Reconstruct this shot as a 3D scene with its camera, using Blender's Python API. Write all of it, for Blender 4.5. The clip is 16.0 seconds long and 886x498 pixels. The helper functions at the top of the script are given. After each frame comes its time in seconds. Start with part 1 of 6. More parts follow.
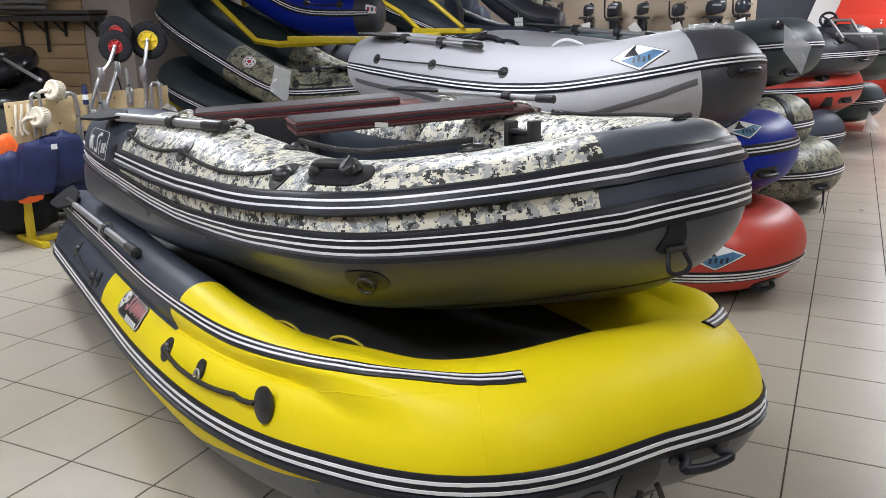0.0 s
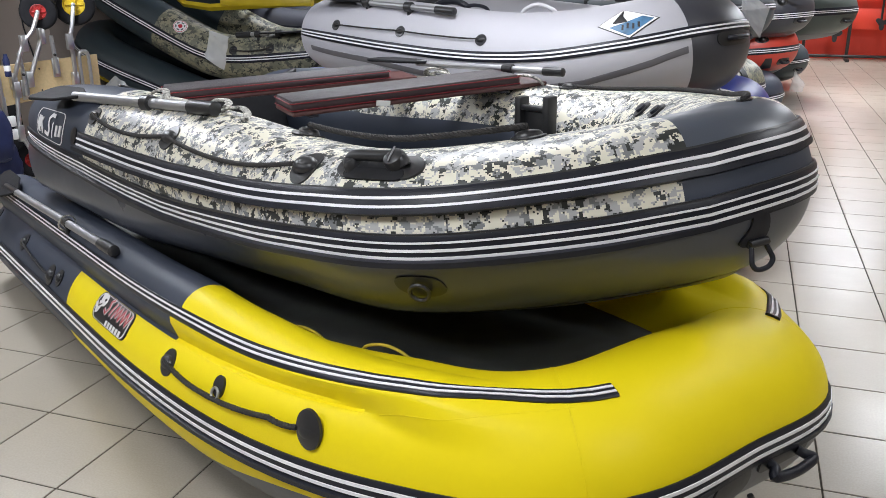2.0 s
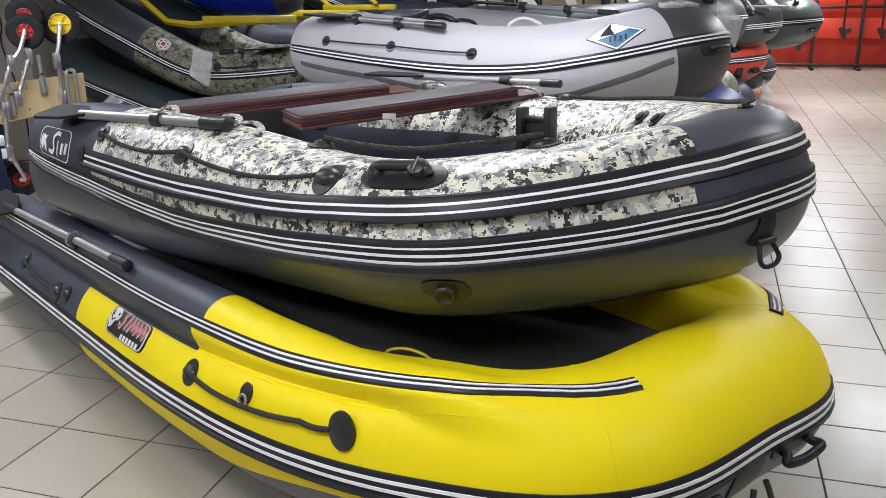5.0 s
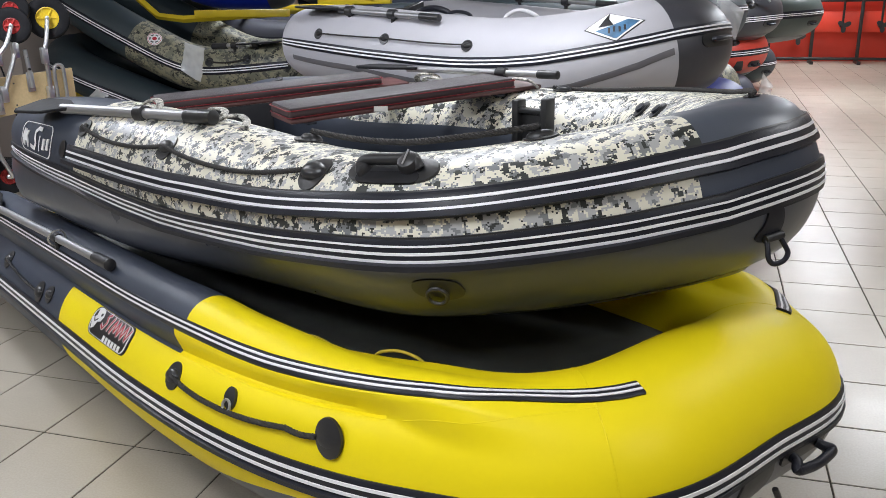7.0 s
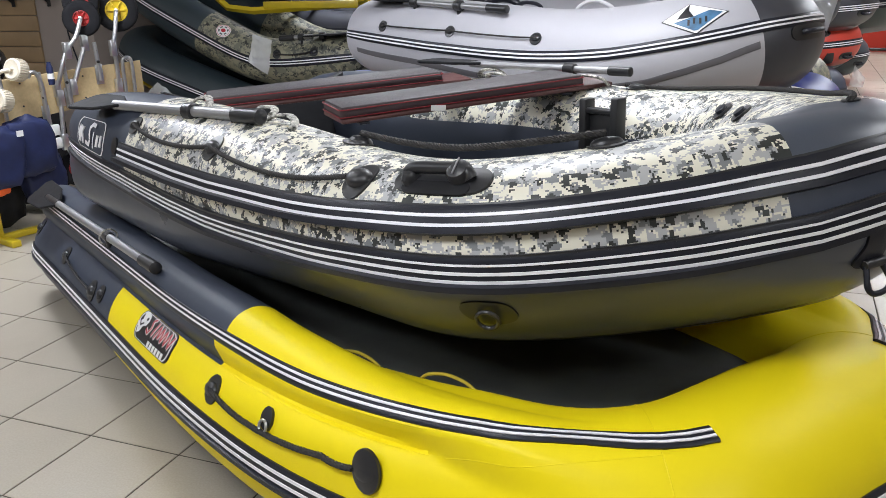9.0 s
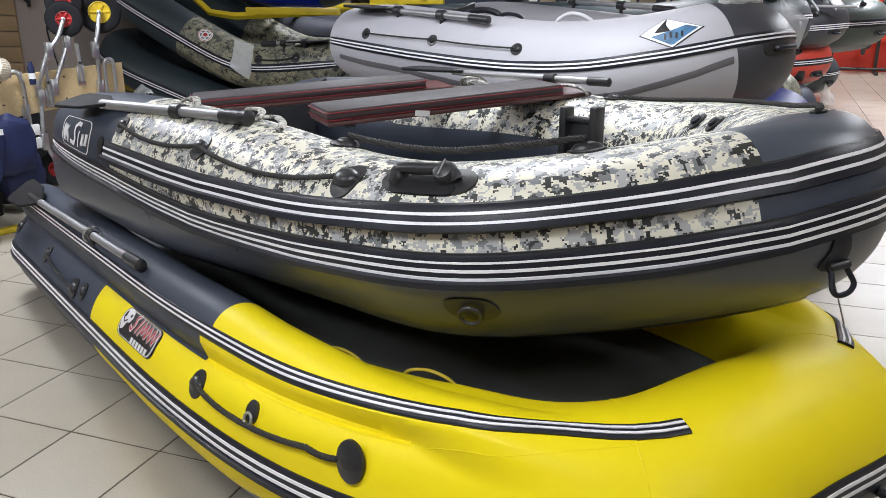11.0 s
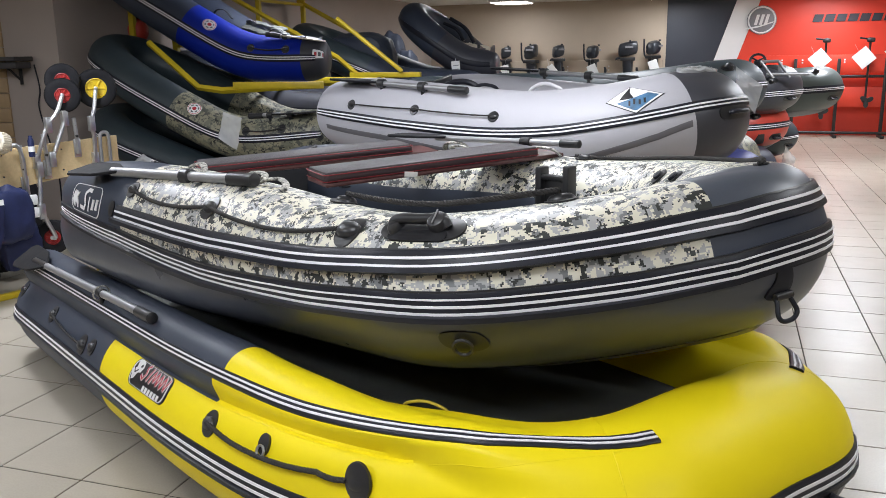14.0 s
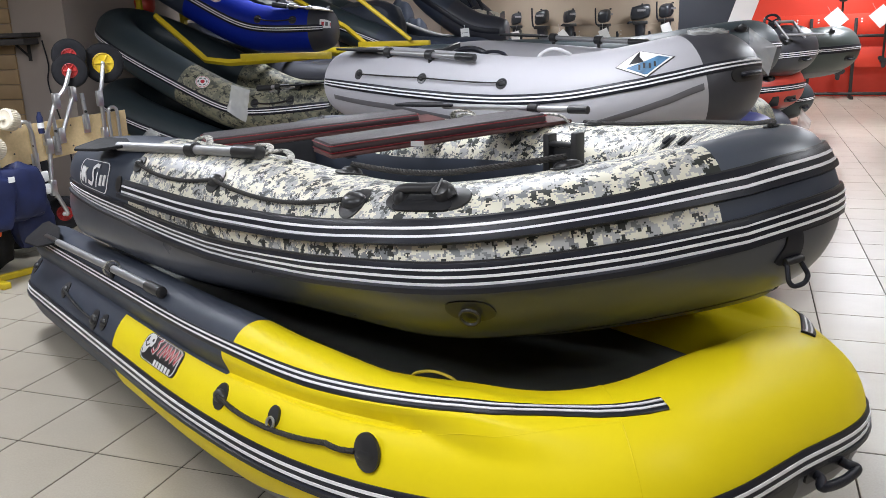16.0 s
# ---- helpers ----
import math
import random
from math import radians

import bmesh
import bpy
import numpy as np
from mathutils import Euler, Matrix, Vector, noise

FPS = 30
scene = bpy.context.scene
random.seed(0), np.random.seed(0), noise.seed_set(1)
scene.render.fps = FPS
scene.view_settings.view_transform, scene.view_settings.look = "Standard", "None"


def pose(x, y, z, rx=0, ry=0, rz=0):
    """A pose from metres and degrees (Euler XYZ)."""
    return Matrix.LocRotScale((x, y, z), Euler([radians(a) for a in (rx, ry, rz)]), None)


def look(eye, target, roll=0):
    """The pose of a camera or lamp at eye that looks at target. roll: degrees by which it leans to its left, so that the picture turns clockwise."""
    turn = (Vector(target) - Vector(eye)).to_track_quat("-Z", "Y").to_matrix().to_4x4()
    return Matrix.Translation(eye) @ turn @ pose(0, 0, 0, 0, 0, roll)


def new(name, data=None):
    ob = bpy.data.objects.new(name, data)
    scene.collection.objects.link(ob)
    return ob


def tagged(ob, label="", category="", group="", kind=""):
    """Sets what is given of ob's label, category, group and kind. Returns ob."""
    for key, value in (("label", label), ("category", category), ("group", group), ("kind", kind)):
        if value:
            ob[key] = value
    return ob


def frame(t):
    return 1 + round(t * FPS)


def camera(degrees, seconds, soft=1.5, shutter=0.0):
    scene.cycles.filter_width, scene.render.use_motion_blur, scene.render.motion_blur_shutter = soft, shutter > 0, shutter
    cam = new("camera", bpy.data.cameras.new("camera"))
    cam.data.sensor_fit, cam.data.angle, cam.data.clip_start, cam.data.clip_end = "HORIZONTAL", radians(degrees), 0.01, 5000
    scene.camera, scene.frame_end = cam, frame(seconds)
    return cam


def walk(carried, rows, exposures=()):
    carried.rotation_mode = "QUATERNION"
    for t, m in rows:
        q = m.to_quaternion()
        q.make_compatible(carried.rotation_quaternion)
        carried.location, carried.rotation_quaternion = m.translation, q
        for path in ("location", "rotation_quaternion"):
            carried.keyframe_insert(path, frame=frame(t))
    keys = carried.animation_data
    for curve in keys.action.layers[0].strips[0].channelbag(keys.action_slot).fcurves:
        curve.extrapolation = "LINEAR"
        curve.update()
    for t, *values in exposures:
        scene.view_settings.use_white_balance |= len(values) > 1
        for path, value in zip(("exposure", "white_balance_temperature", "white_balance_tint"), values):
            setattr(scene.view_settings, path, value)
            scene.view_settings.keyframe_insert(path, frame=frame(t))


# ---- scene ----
cam = camera(55.6, 16.0, 0.5)
PATH = [
    (0, (2.354, -1.591, 1.312), (1.526, 0.148, 0.773), -0.4),
    (0.5, (2.282, -1.548, 1.306), (1.399, 0.152, 0.732), -2.0),
    (1, (2.166, -1.467, 1.317), (1.299, 0.223, 0.691), -2.8),
    (1.5, (2.085, -1.463, 1.323), (1.34, 0.285, 0.698), -0.8),
    (2, (1.982, -1.522, 1.342), (1.361, 0.271, 0.712), -0.3),
    (2.5, (1.911, -1.579, 1.346), (1.313, 0.225, 0.722), -0.5),
    (3, (1.892, -1.601, 1.355), (1.317, 0.212, 0.736), -1.1),
    (3.5, (1.892, -1.604, 1.351), (1.325, 0.213, 0.737), -1.2),
    (4, (1.894, -1.612, 1.35), (1.325, 0.205, 0.739), -1.2),
    (6.5, (1.901, -1.635, 1.343), (1.365, 0.2, 0.754), -0.4),
    (7, (1.887, -1.543, 1.325), (1.333, 0.28, 0.716), -1.1),
    (7.5, (1.875, -1.453, 1.332), (1.306, 0.357, 0.701), -1.2),
    (8, (1.874, -1.389, 1.325), (1.259, 0.407, 0.698), -1.1),
    (8.5, (1.873, -1.374, 1.327), (1.161, 0.387, 0.7), -1.8),
    (10.8, (1.88, -1.408, 1.327), (1.207, 0.368, 0.701), -0.0),
    (11, (1.877, -1.436, 1.322), (1.218, 0.352, 0.717), -0.1),
    (11.5, (1.882, -1.504, 1.31), (1.245, 0.311, 0.763), -0.4),
    (12, (1.906, -1.589, 1.319), (1.279, 0.233, 0.785), -0.5),
    (12.5, (1.914, -1.637, 1.318), (1.285, 0.19, 0.803), -0.9),
    (13, (1.91, -1.652, 1.316), (1.279, 0.178, 0.81), -1.2),
    (13.5, (1.915, -1.657, 1.319), (1.277, 0.178, 0.843), -1.3),
    (14, (1.918, -1.656, 1.327), (1.297, 0.192, 0.878), -0.8),
    (14.5, (1.922, -1.659, 1.333), (1.303, 0.188, 0.878), -0.7),
    (15, (1.931, -1.646, 1.331), (1.298, 0.189, 0.848), -1.4),
    (15.5, (1.934, -1.642, 1.33), (1.296, 0.186, 0.828), -2.0),
    (16, (1.932, -1.636, 1.323), (1.283, 0.183, 0.805), -2.0),
]
walk(cam, [(t, look(eye, target, roll)) for t, eye, target, roll in PATH])

# ---- light ----
world = bpy.data.worlds.new("world")
scene.world = world
world.use_nodes = True
world.node_tree.nodes["Background"].inputs[0].default_value = (0.9, 0.95, 1.0, 1)
world.node_tree.nodes["Background"].inputs[1].default_value = 0.02
scene.view_settings.exposure = 0.0
CEILING = 2.2
# Lamps are seen only near the back wall; the nearer ones are assumed.
# The y -1.1 row and the x -4.6 lamp are added to brighten.
LAMPS = [(x, y) for y in (12.2, 8.6, 5.0, 1.4, -1.1) for x in (0.95, 3.4)] + [(-1.5, y) for y in (12.2, 8.6, 5.0, 1.4, -1.1)] + [(-4.6, 1.4)]
for lx, ly in LAMPS:
    power = {12.2: 30.0, 8.6: 30.0, 5.0: 22.0, 1.4: 31.0, -1.1: 28.0}[ly] * ({5.0: 2.1, 8.6: 2.2, 12.2: 1.15, 1.4: 0.46}.get(ly, 0.58) if lx > 2 else {12.2: 0.72, 1.4: 0.76}.get(ly, 0.88) if lx > 0 else {12.2: 0.4, 8.6: 0.4, -1.1: 1.3, 1.4: 1.15}.get(ly, 1.1) if lx > -3 else 0.34)
    lamp = bpy.data.lights.new("ceiling_lamp_light", "AREA")
    # left lamps are tinted cooler to stand in for bluish haze there
    lamp.shape, lamp.size, lamp.size_y, lamp.energy, lamp.color = "RECTANGLE", 0.58, 0.58, power, (0.95, 1.0, 1.10) if lx > 0 else (0.94, 1.0, 1.13)
    new("ceiling_lamp_light", lamp).matrix_world = pose(lx, ly, CEILING - 0.085)

# ---- materials ----
def material(name, colour, rough=0.5, metal=0.0, vary=0.08, scale=6.0, grain=0.0, grain_scale=400.0, bump=0.0, bump_scale=30.0, spec=0.5, coat=0.0, coords="Object"):
    """A plain surface with blotches, grain and a fine relief."""
    m = bpy.data.materials.new(name)
    m.use_nodes = True
    t = m.node_tree
    b = t.nodes["Principled BSDF"]
    b.inputs["Metallic"].default_value = metal
    b.inputs["Specular IOR Level"].default_value = spec
    b.inputs["Coat Weight"].default_value = coat
    b.inputs["Coat Roughness"].default_value = 0.15
    co = t.nodes.new("ShaderNodeTexCoord").outputs[coords]
    n1, n2 = noise_node(t, co, scale, 4), noise_node(t, co, grain_scale, 2)
    lo, hi = [c * (1 - vary) for c in colour], [min(1, c * (1 + vary)) for c in colour]
    ramp = mix_colours(t, n1, lo, hi)
    if grain:
        dark = mix_colours(t, n2, [1 - grain] * 3, [1 + grain] * 3)
        mul = t.nodes.new("ShaderNodeMix")
        mul.data_type, mul.blend_type = "RGBA", "MULTIPLY"
        mul.inputs[0].default_value = 1
        t.links.new(ramp, mul.inputs[6])
        t.links.new(dark, mul.inputs[7])
        ramp = mul.outputs[2]
    t.links.new(ramp, b.inputs["Base Color"])
    r = t.nodes.new("ShaderNodeMapRange")
    r.inputs[3].default_value, r.inputs[4].default_value = max(0.02, rough - 0.07), min(1, rough + 0.07)
    t.links.new(noise_node(t, co, scale * 2.3, 5), r.inputs[0])
    t.links.new(r.outputs[0], b.inputs["Roughness"])
    if bump:
        k = t.nodes.new("ShaderNodeBump")
        k.inputs["Strength"].default_value, k.inputs["Distance"].default_value = 1.0, bump
        t.links.new(noise_node(t, co, bump_scale, 3), k.inputs["Height"])
        t.links.new(k.outputs[0], b.inputs["Normal"])
    return m


def noise_node(t, co, scale, detail=3.0, rough=0.55):
    n = t.nodes.new("ShaderNodeTexNoise")
    n.inputs["Scale"].default_value, n.inputs["Detail"].default_value, n.inputs["Roughness"].default_value = scale, detail, rough
    t.links.new(co, n.inputs["Vector"])
    return n.outputs["Fac"]


def mix_colours(t, fac, lo, hi, at=(0.3, 0.7)):
    r = t.nodes.new("ShaderNodeValToRGB")
    r.color_ramp.elements[0].position, r.color_ramp.elements[1].position = at
    r.color_ramp.elements[0].color, r.color_ramp.elements[1].color = (*lo, 1), (*hi, 1)
    t.links.new(fac, r.inputs[0])
    return r.outputs[0]


def camouflage(name, colours, cell=0.006, size=14.0, rough=0.36, stretch=(1, 1, 1)):
    """Digital camouflage: blotches cut into small squares, printed on coated fabric."""
    m = bpy.data.materials.new(name)
    m.use_nodes = True
    t = m.node_tree
    b = t.nodes["Principled BSDF"]
    uv = t.nodes.new("ShaderNodeTexCoord").outputs["UV"]
    snap = t.nodes.new("ShaderNodeVectorMath")
    snap.operation = "SNAP"
    snap.inputs[1].default_value = (cell, cell, cell)
    t.links.new(uv, snap.inputs[0])
    colour = None
    for i, (c, at, k, off) in enumerate(colours):
        if colour is None:
            colour = c
            continue
        shift = t.nodes.new("ShaderNodeVectorMath")
        shift.operation = "ADD"
        shift.inputs[1].default_value = (off, off * 1.7, off * 0.3)
        t.links.new(snap.outputs[0], shift.inputs[0])
        flat = t.nodes.new("ShaderNodeVectorMath")
        flat.operation = "MULTIPLY"
        flat.inputs[1].default_value = stretch
        t.links.new(shift.outputs[0], flat.inputs[0])
        n = noise_node(t, flat.outputs[0], size * k, 4, 0.68)
        step = t.nodes.new("ShaderNodeMath")
        step.operation = "GREATER_THAN"
        step.inputs[1].default_value = at
        t.links.new(n, step.inputs[0])
        x = t.nodes.new("ShaderNodeMix")
        x.data_type = "RGBA"
        t.links.new(step.outputs[0], x.inputs[0])
        if isinstance(colour, tuple):
            x.inputs[6].default_value = (*colour, 1)
        else:
            t.links.new(colour, x.inputs[6])
        x.inputs[7].default_value = (*c, 1)
        colour = x.outputs[2]
    t.links.new(colour, b.inputs["Base Color"])
    b.inputs["Roughness"].default_value = rough
    co = t.nodes.new("ShaderNodeTexCoord").outputs["Object"]
    k = t.nodes.new("ShaderNodeBump")
    k.inputs["Distance"].default_value = 0.0012
    t.links.new(noise_node(t, co, 22, 4), k.inputs["Height"])
    t.links.new(k.outputs[0], b.inputs["Normal"])
    return m


def glowing(name, colour, strength):
    m = bpy.data.materials.new(name)
    m.use_nodes = True
    b = m.node_tree.nodes["Principled BSDF"]
    b.inputs["Emission Color"].default_value = (*colour, 1)
    b.inputs["Emission Strength"].default_value = strength
    return m


def clear_film(name):
    """Clear plastic film with a bright sheen."""
    m = bpy.data.materials.new(name)
    m.use_nodes = True
    b = m.node_tree.nodes["Principled BSDF"]
    b.inputs["Base Color"].default_value = (0.9, 0.92, 0.92, 1)
    b.inputs["Roughness"].default_value = 0.10
    b.inputs["Specular IOR Level"].default_value = 1.0
    b.inputs["Alpha"].default_value = 0.46
    return m


PVC = dict(bump=0.0005, bump_scale=16.0, scale=3.0, grain_scale=700.0, grain=0.04)
yellow = material("yellow_pvc", (0.87, 0.70, 0.009), 0.46, vary=0.03, spec=0.20, **PVC)
navy = material("navy_grey_pvc", (0.044, 0.053, 0.076), 0.50, spec=0.3, vary=0.08, **PVC)
charcoal = material("charcoal_pvc", (0.062, 0.068, 0.086), 0.30, spec=0.6, vary=0.10, **PVC)
graphite = material("graphite_pvc", (0.046, 0.047, 0.058), 0.42, vary=0.06, **PVC)
inner_dark = material("inner_black_pvc", (0.030, 0.032, 0.030), 0.6, spec=0.2, vary=0.15, **PVC)
slate = material("slate_pvc", (0.068, 0.080, 0.106), 0.40, vary=0.06, **PVC)
pale = material("pale_grey_pvc", (0.435, 0.43, 0.466), 0.50, vary=0.03, **PVC)
band_grey = material("band_grey_pvc", (0.22, 0.215, 0.225), 0.45, vary=0.05, **PVC)
red = material("red_pvc", (0.55, 0.055, 0.035), 0.42, vary=0.05, **PVC)
blue = material("blue_pvc", (0.006, 0.022, 0.30), 0.40, spec=0.2, vary=0.06, **PVC)
green = material("dark_green_pvc", (0.032, 0.046, 0.054), 0.45, vary=0.12, **PVC)
moss = material("grey_green_pvc", (0.060, 0.075, 0.070), 0.38, vary=0.10, **PVC)
rubber = material("black_rubber", (0.018, 0.019, 0.026), 0.38, spec=0.22, vary=0.15, scale=9, bump=0.0004, bump_scale=300)
stripe_white = material("white_rubber_stripe", (0.85, 0.84, 0.87), 0.45, vary=0.05, scale=9)
black_plastic = material("black_plastic", (0.020, 0.020, 0.022), 0.38, vary=0.15, scale=20)
deck = material("dark_deck_fabric", (0.085, 0.090, 0.082), 0.85, vary=0.15, scale=8, bump=0.0006, bump_scale=500)
rope_black = material("black_braided_rope", (0.024, 0.022, 0.021), 0.8, vary=0.3, scale=160, bump=0.002, bump_scale=260)
rope_yellow = material("yellow_cord", (0.46, 0.37, 0.03), 0.6, vary=0.1, scale=80)
rope_white = material("white_flecked_rope", (0.36, 0.35, 0.32), 0.8, vary=0.95, scale=90, bump=0.002, bump_scale=260)
alu = material("anodised_aluminium", (0.37, 0.37, 0.38), 0.48, metal=0.85, vary=0.05, scale=14)
zinc = material("zinc_plated_steel", (0.62, 0.63, 0.64), 0.30, metal=0.9, vary=0.08, scale=30)
cushion = material("grey_cushion_fabric", (0.060, 0.053, 0.057), 0.52, vary=0.16, scale=12, bump=0.0008, bump_scale=420)
cushion_side = material("black_cushion_side", (0.040, 0.022, 0.025), 0.6, vary=0.12, scale=12)
piping_red = material("red_piping", (0.20, 0.008, 0.014), 0.5, vary=0.1)
plywood_red = material("red_brown_bench_board", (0.085, 0.032, 0.030), 0.45, vary=0.18, scale=10)
plywood = material("pale_plywood", (0.58, 0.44, 0.24), 0.55, vary=0.10, scale=5, grain=0.07, grain_scale=60)
yellow_steel = material("yellow_painted_steel", (0.62, 0.46, 0.02), 0.4, vary=0.10, scale=8, bump=0.0005, bump_scale=60)
paper = material("white_paper", (0.78, 0.78, 0.77), 0.7, vary=0.03)
ink = material("grey_print", (0.12, 0.12, 0.13), 0.6)
logo_blue = material("blue_print", (0.06, 0.17, 0.31), 0.4, vary=0.5, scale=14)
logo_red = material("red_print", (0.50, 0.03, 0.05), 0.45)
logo_white = material("white_print", (0.78, 0.78, 0.78), 0.45)
logo_black = material("black_print", (0.015, 0.014, 0.016), 0.4)
shelf_dark = material("dark_stained_shelf", (0.052, 0.047, 0.046), 0.6, vary=0.15, scale=8)
blade_black = material("matt_black_blade", (0.016, 0.016, 0.018), 0.65, spec=0.15, vary=0.2, scale=14)
tyre = material("black_tyre", (0.012, 0.012, 0.014), 0.75, spec=0.2, vary=0.2, scale=20, bump=0.001, bump_scale=90)
hub_red = material("red_hub", (0.40, 0.022, 0.020), 0.4)
dark_band = material("dark_band_pvc", (0.125, 0.12, 0.13), 0.45, vary=0.06, **PVC)
hub_yellow = material("yellow_hub", (0.72, 0.52, 0.02), 0.4)
cream = material("cream_plastic", (0.66, 0.60, 0.48), 0.5, vary=0.08, scale=18)
cloth_blue = material("blue_nylon", (0.006, 0.013, 0.066), 0.62, vary=0.25, scale=9, bump=0.004, bump_scale=14)
cloth_orange = material("orange_nylon", (0.80, 0.12, 0.015), 0.6, vary=0.12, scale=9, bump=0.003, bump_scale=16)
wall_beige = material("beige_wall_paint", (0.46, 0.375, 0.29), 0.7, vary=0.05, scale=1.2, bump=0.0008, bump_scale=60)
wall_taupe = material("taupe_wall_paint", (0.42, 0.36, 0.32), 0.7, vary=0.06, scale=1.2, bump=0.0008, bump_scale=60)
wall_tan = material("tan_slat_panel", (0.42, 0.29, 0.16), 0.55, vary=0.10, scale=3, bump=0.0004, bump_scale=60)
wall_navy = material("navy_wall_panel", (0.030, 0.034, 0.046), 0.5, vary=0.06, scale=2)
wall_red = material("red_wall_panel", (0.72, 0.050, 0.022), 0.45, vary=0.06, scale=1.5)
wall_white = material("white_wall_panel", (0.76, 0.75, 0.74), 0.5, vary=0.03, scale=2)
ceiling_white = material("white_ceiling_paint", (0.72, 0.71, 0.68), 0.8, vary=0.04, scale=2)
steel_black = material("black_painted_steel", (0.020, 0.019, 0.019), 0.4, vary=0.15)
motor_dark = material("dark_grey_engine_paint", (0.017, 0.020, 0.027), 0.35, vary=0.1, coat=0.4)
grout = material("dark_grout", (0.082, 0.072, 0.060), 0.9, spec=0.1, vary=0.2, scale=12, bump=0.001, bump_scale=80)
lamp_glow = glowing("lamp_diffuser", (1.0, 0.97, 0.92), 6.0)
film = clear_film("clear_plastic_film")
camo_light = camouflage("light_digital_camouflage", [((0.74, 0.71, 0.59), 0, 1, 0), ((0.42, 0.42, 0.42), 0.525, 1.0, 3.1), ((0.19, 0.20, 0.205), 0.566, 1.25, 7.7), ((0.026, 0.029, 0.027), 0.560, 1.5, 13.3)], cell=0.0037, size=25.0, rough=0.45)
camo_green = camouflage("green_digital_camouflage", [((0.27, 0.255, 0.175), 0, 1, 0), ((0.165, 0.165, 0.12), 0.51, 1.0, 2.1), ((0.085, 0.088, 0.072), 0.555, 1.4, 5.7), ((0.025, 0.026, 0.022), 0.585, 1.8, 11.3)], cell=0.008, size=14.0, rough=0.45)


def tile_material():
    """Glazed beige floor tile, each a little different."""
    m = bpy.data.materials.new("glazed_floor_tile")
    m.use_nodes = True
    t = m.node_tree
    b = t.nodes["Principled BSDF"]
    geo = t.nodes.new("ShaderNodeNewGeometry")
    info = t.nodes.new("ShaderNodeObjectInfo")
    add = t.nodes.new("ShaderNodeMath")
    t.links.new(geo.outputs["Random Per Island"], add.inputs[0])
    t.links.new(info.outputs["Random"], add.inputs[1])
    base = mix_colours(t, noise_node(t, geo.outputs["Position"], 1.7, 5), (0.405, 0.366, 0.298), (0.47, 0.430, 0.354))
    tone = t.nodes.new("ShaderNodeMapRange")
    tone.inputs[2].default_value, tone.inputs[3].default_value, tone.inputs[4].default_value = 2, 0.955, 1.035
    t.links.new(add.outputs[0], tone.inputs[0])
    mul = t.nodes.new("ShaderNodeMix")
    mul.data_type, mul.blend_type = "RGBA", "MULTIPLY"
    mul.inputs[0].default_value = 1
    t.links.new(base, mul.inputs[6])
    t.links.new(tone.outputs[0], mul.inputs[7])
    speck = mix_colours(t, noise_node(t, geo.outputs["Position"], 160, 3), (0.92, 0.91, 0.90), (1.04, 1.04, 1.04))
    mul2 = t.nodes.new("ShaderNodeMix")
    mul2.data_type, mul2.blend_type = "RGBA", "MULTIPLY"
    mul2.inputs[0].default_value = 1
    t.links.new(mul.outputs[2], mul2.inputs[6])
    t.links.new(speck, mul2.inputs[7])
    t.links.new(mul2.outputs[2], b.inputs["Base Color"])
    b.inputs["Specular IOR Level"].default_value = 0.34
    r = t.nodes.new("ShaderNodeMapRange")
    r.inputs[3].default_value, r.inputs[4].default_value = 0.22, 0.42
    t.links.new(noise_node(t, geo.outputs["Position"], 5, 5), r.inputs[0])
    t.links.new(r.outputs[0], b.inputs["Roughness"])
    k = t.nodes.new("ShaderNodeBump")
    k.inputs["Distance"].default_value = 0.0006
    t.links.new(noise_node(t, geo.outputs["Position"], 14, 3), k.inputs["Height"])
    t.links.new(k.outputs[0], b.inputs["Normal"])
    return m


tile_mat = tile_material()

# ---- shapes ----
def make(name, geo, mat, parent=None, label="", smooth=True, uv=None, place=None):
    """Links a shape (points, faces) as one mesh object, under parent if given."""
    pts, faces = geo
    me = bpy.data.meshes.new(name)
    me.from_pydata([tuple(map(float, p)) for p in pts], [], [tuple(int(i) for i in f) for f in faces])
    me.materials.append(mat)
    if smooth:
        me.shade_smooth()
        me.set_sharp_from_angle(angle=radians(38))
    if uv is not None:
        layer = me.uv_layers.new(name="UVMap")
        idx = np.empty(len(me.loops), dtype=np.int32)
        me.loops.foreach_get("vertex_index", idx)
        layer.data.foreach_set("uv", np.asarray(uv, dtype=np.float32)[idx].ravel())
    ob = new(name, me)
    if place is not None:
        ob.matrix_basis = place
    if parent is not None:
        ob.parent = parent
    if label:
        ob["label"] = label
    return ob


part = make


def thing(name, label, category, place=None, group="", kind=""):
    ob = new(name)
    ob.empty_display_size = 0.05
    if place is not None:
        ob.matrix_basis = place
    return tagged(ob, label, category, group, kind)


def move(geo, m):
    return [m @ Vector(p) for p in geo[0]], geo[1]


def box(sx, sy, sz, bevel=0.004, at=(0, 0, 0), segments=2):
    """A block with rounded edges, centred in x and y, standing on z = 0."""
    bm = bmesh.new()
    bmesh.ops.create_cube(bm, size=1.0, matrix=Matrix.Translation((0, 0, sz / 2)) @ Matrix.Diagonal((sx, sy, sz, 1)))
    if bevel:
        bmesh.ops.bevel(bm, geom=bm.edges[:], offset=min(bevel, 0.45 * min(sx, sy, sz)), segments=segments, affect="EDGES", profile=0.5)
    bm.verts.index_update()
    out = [v.co + Vector(at) for v in bm.verts], [[v.index for v in f.verts] for f in bm.faces]
    bm.free()
    return out


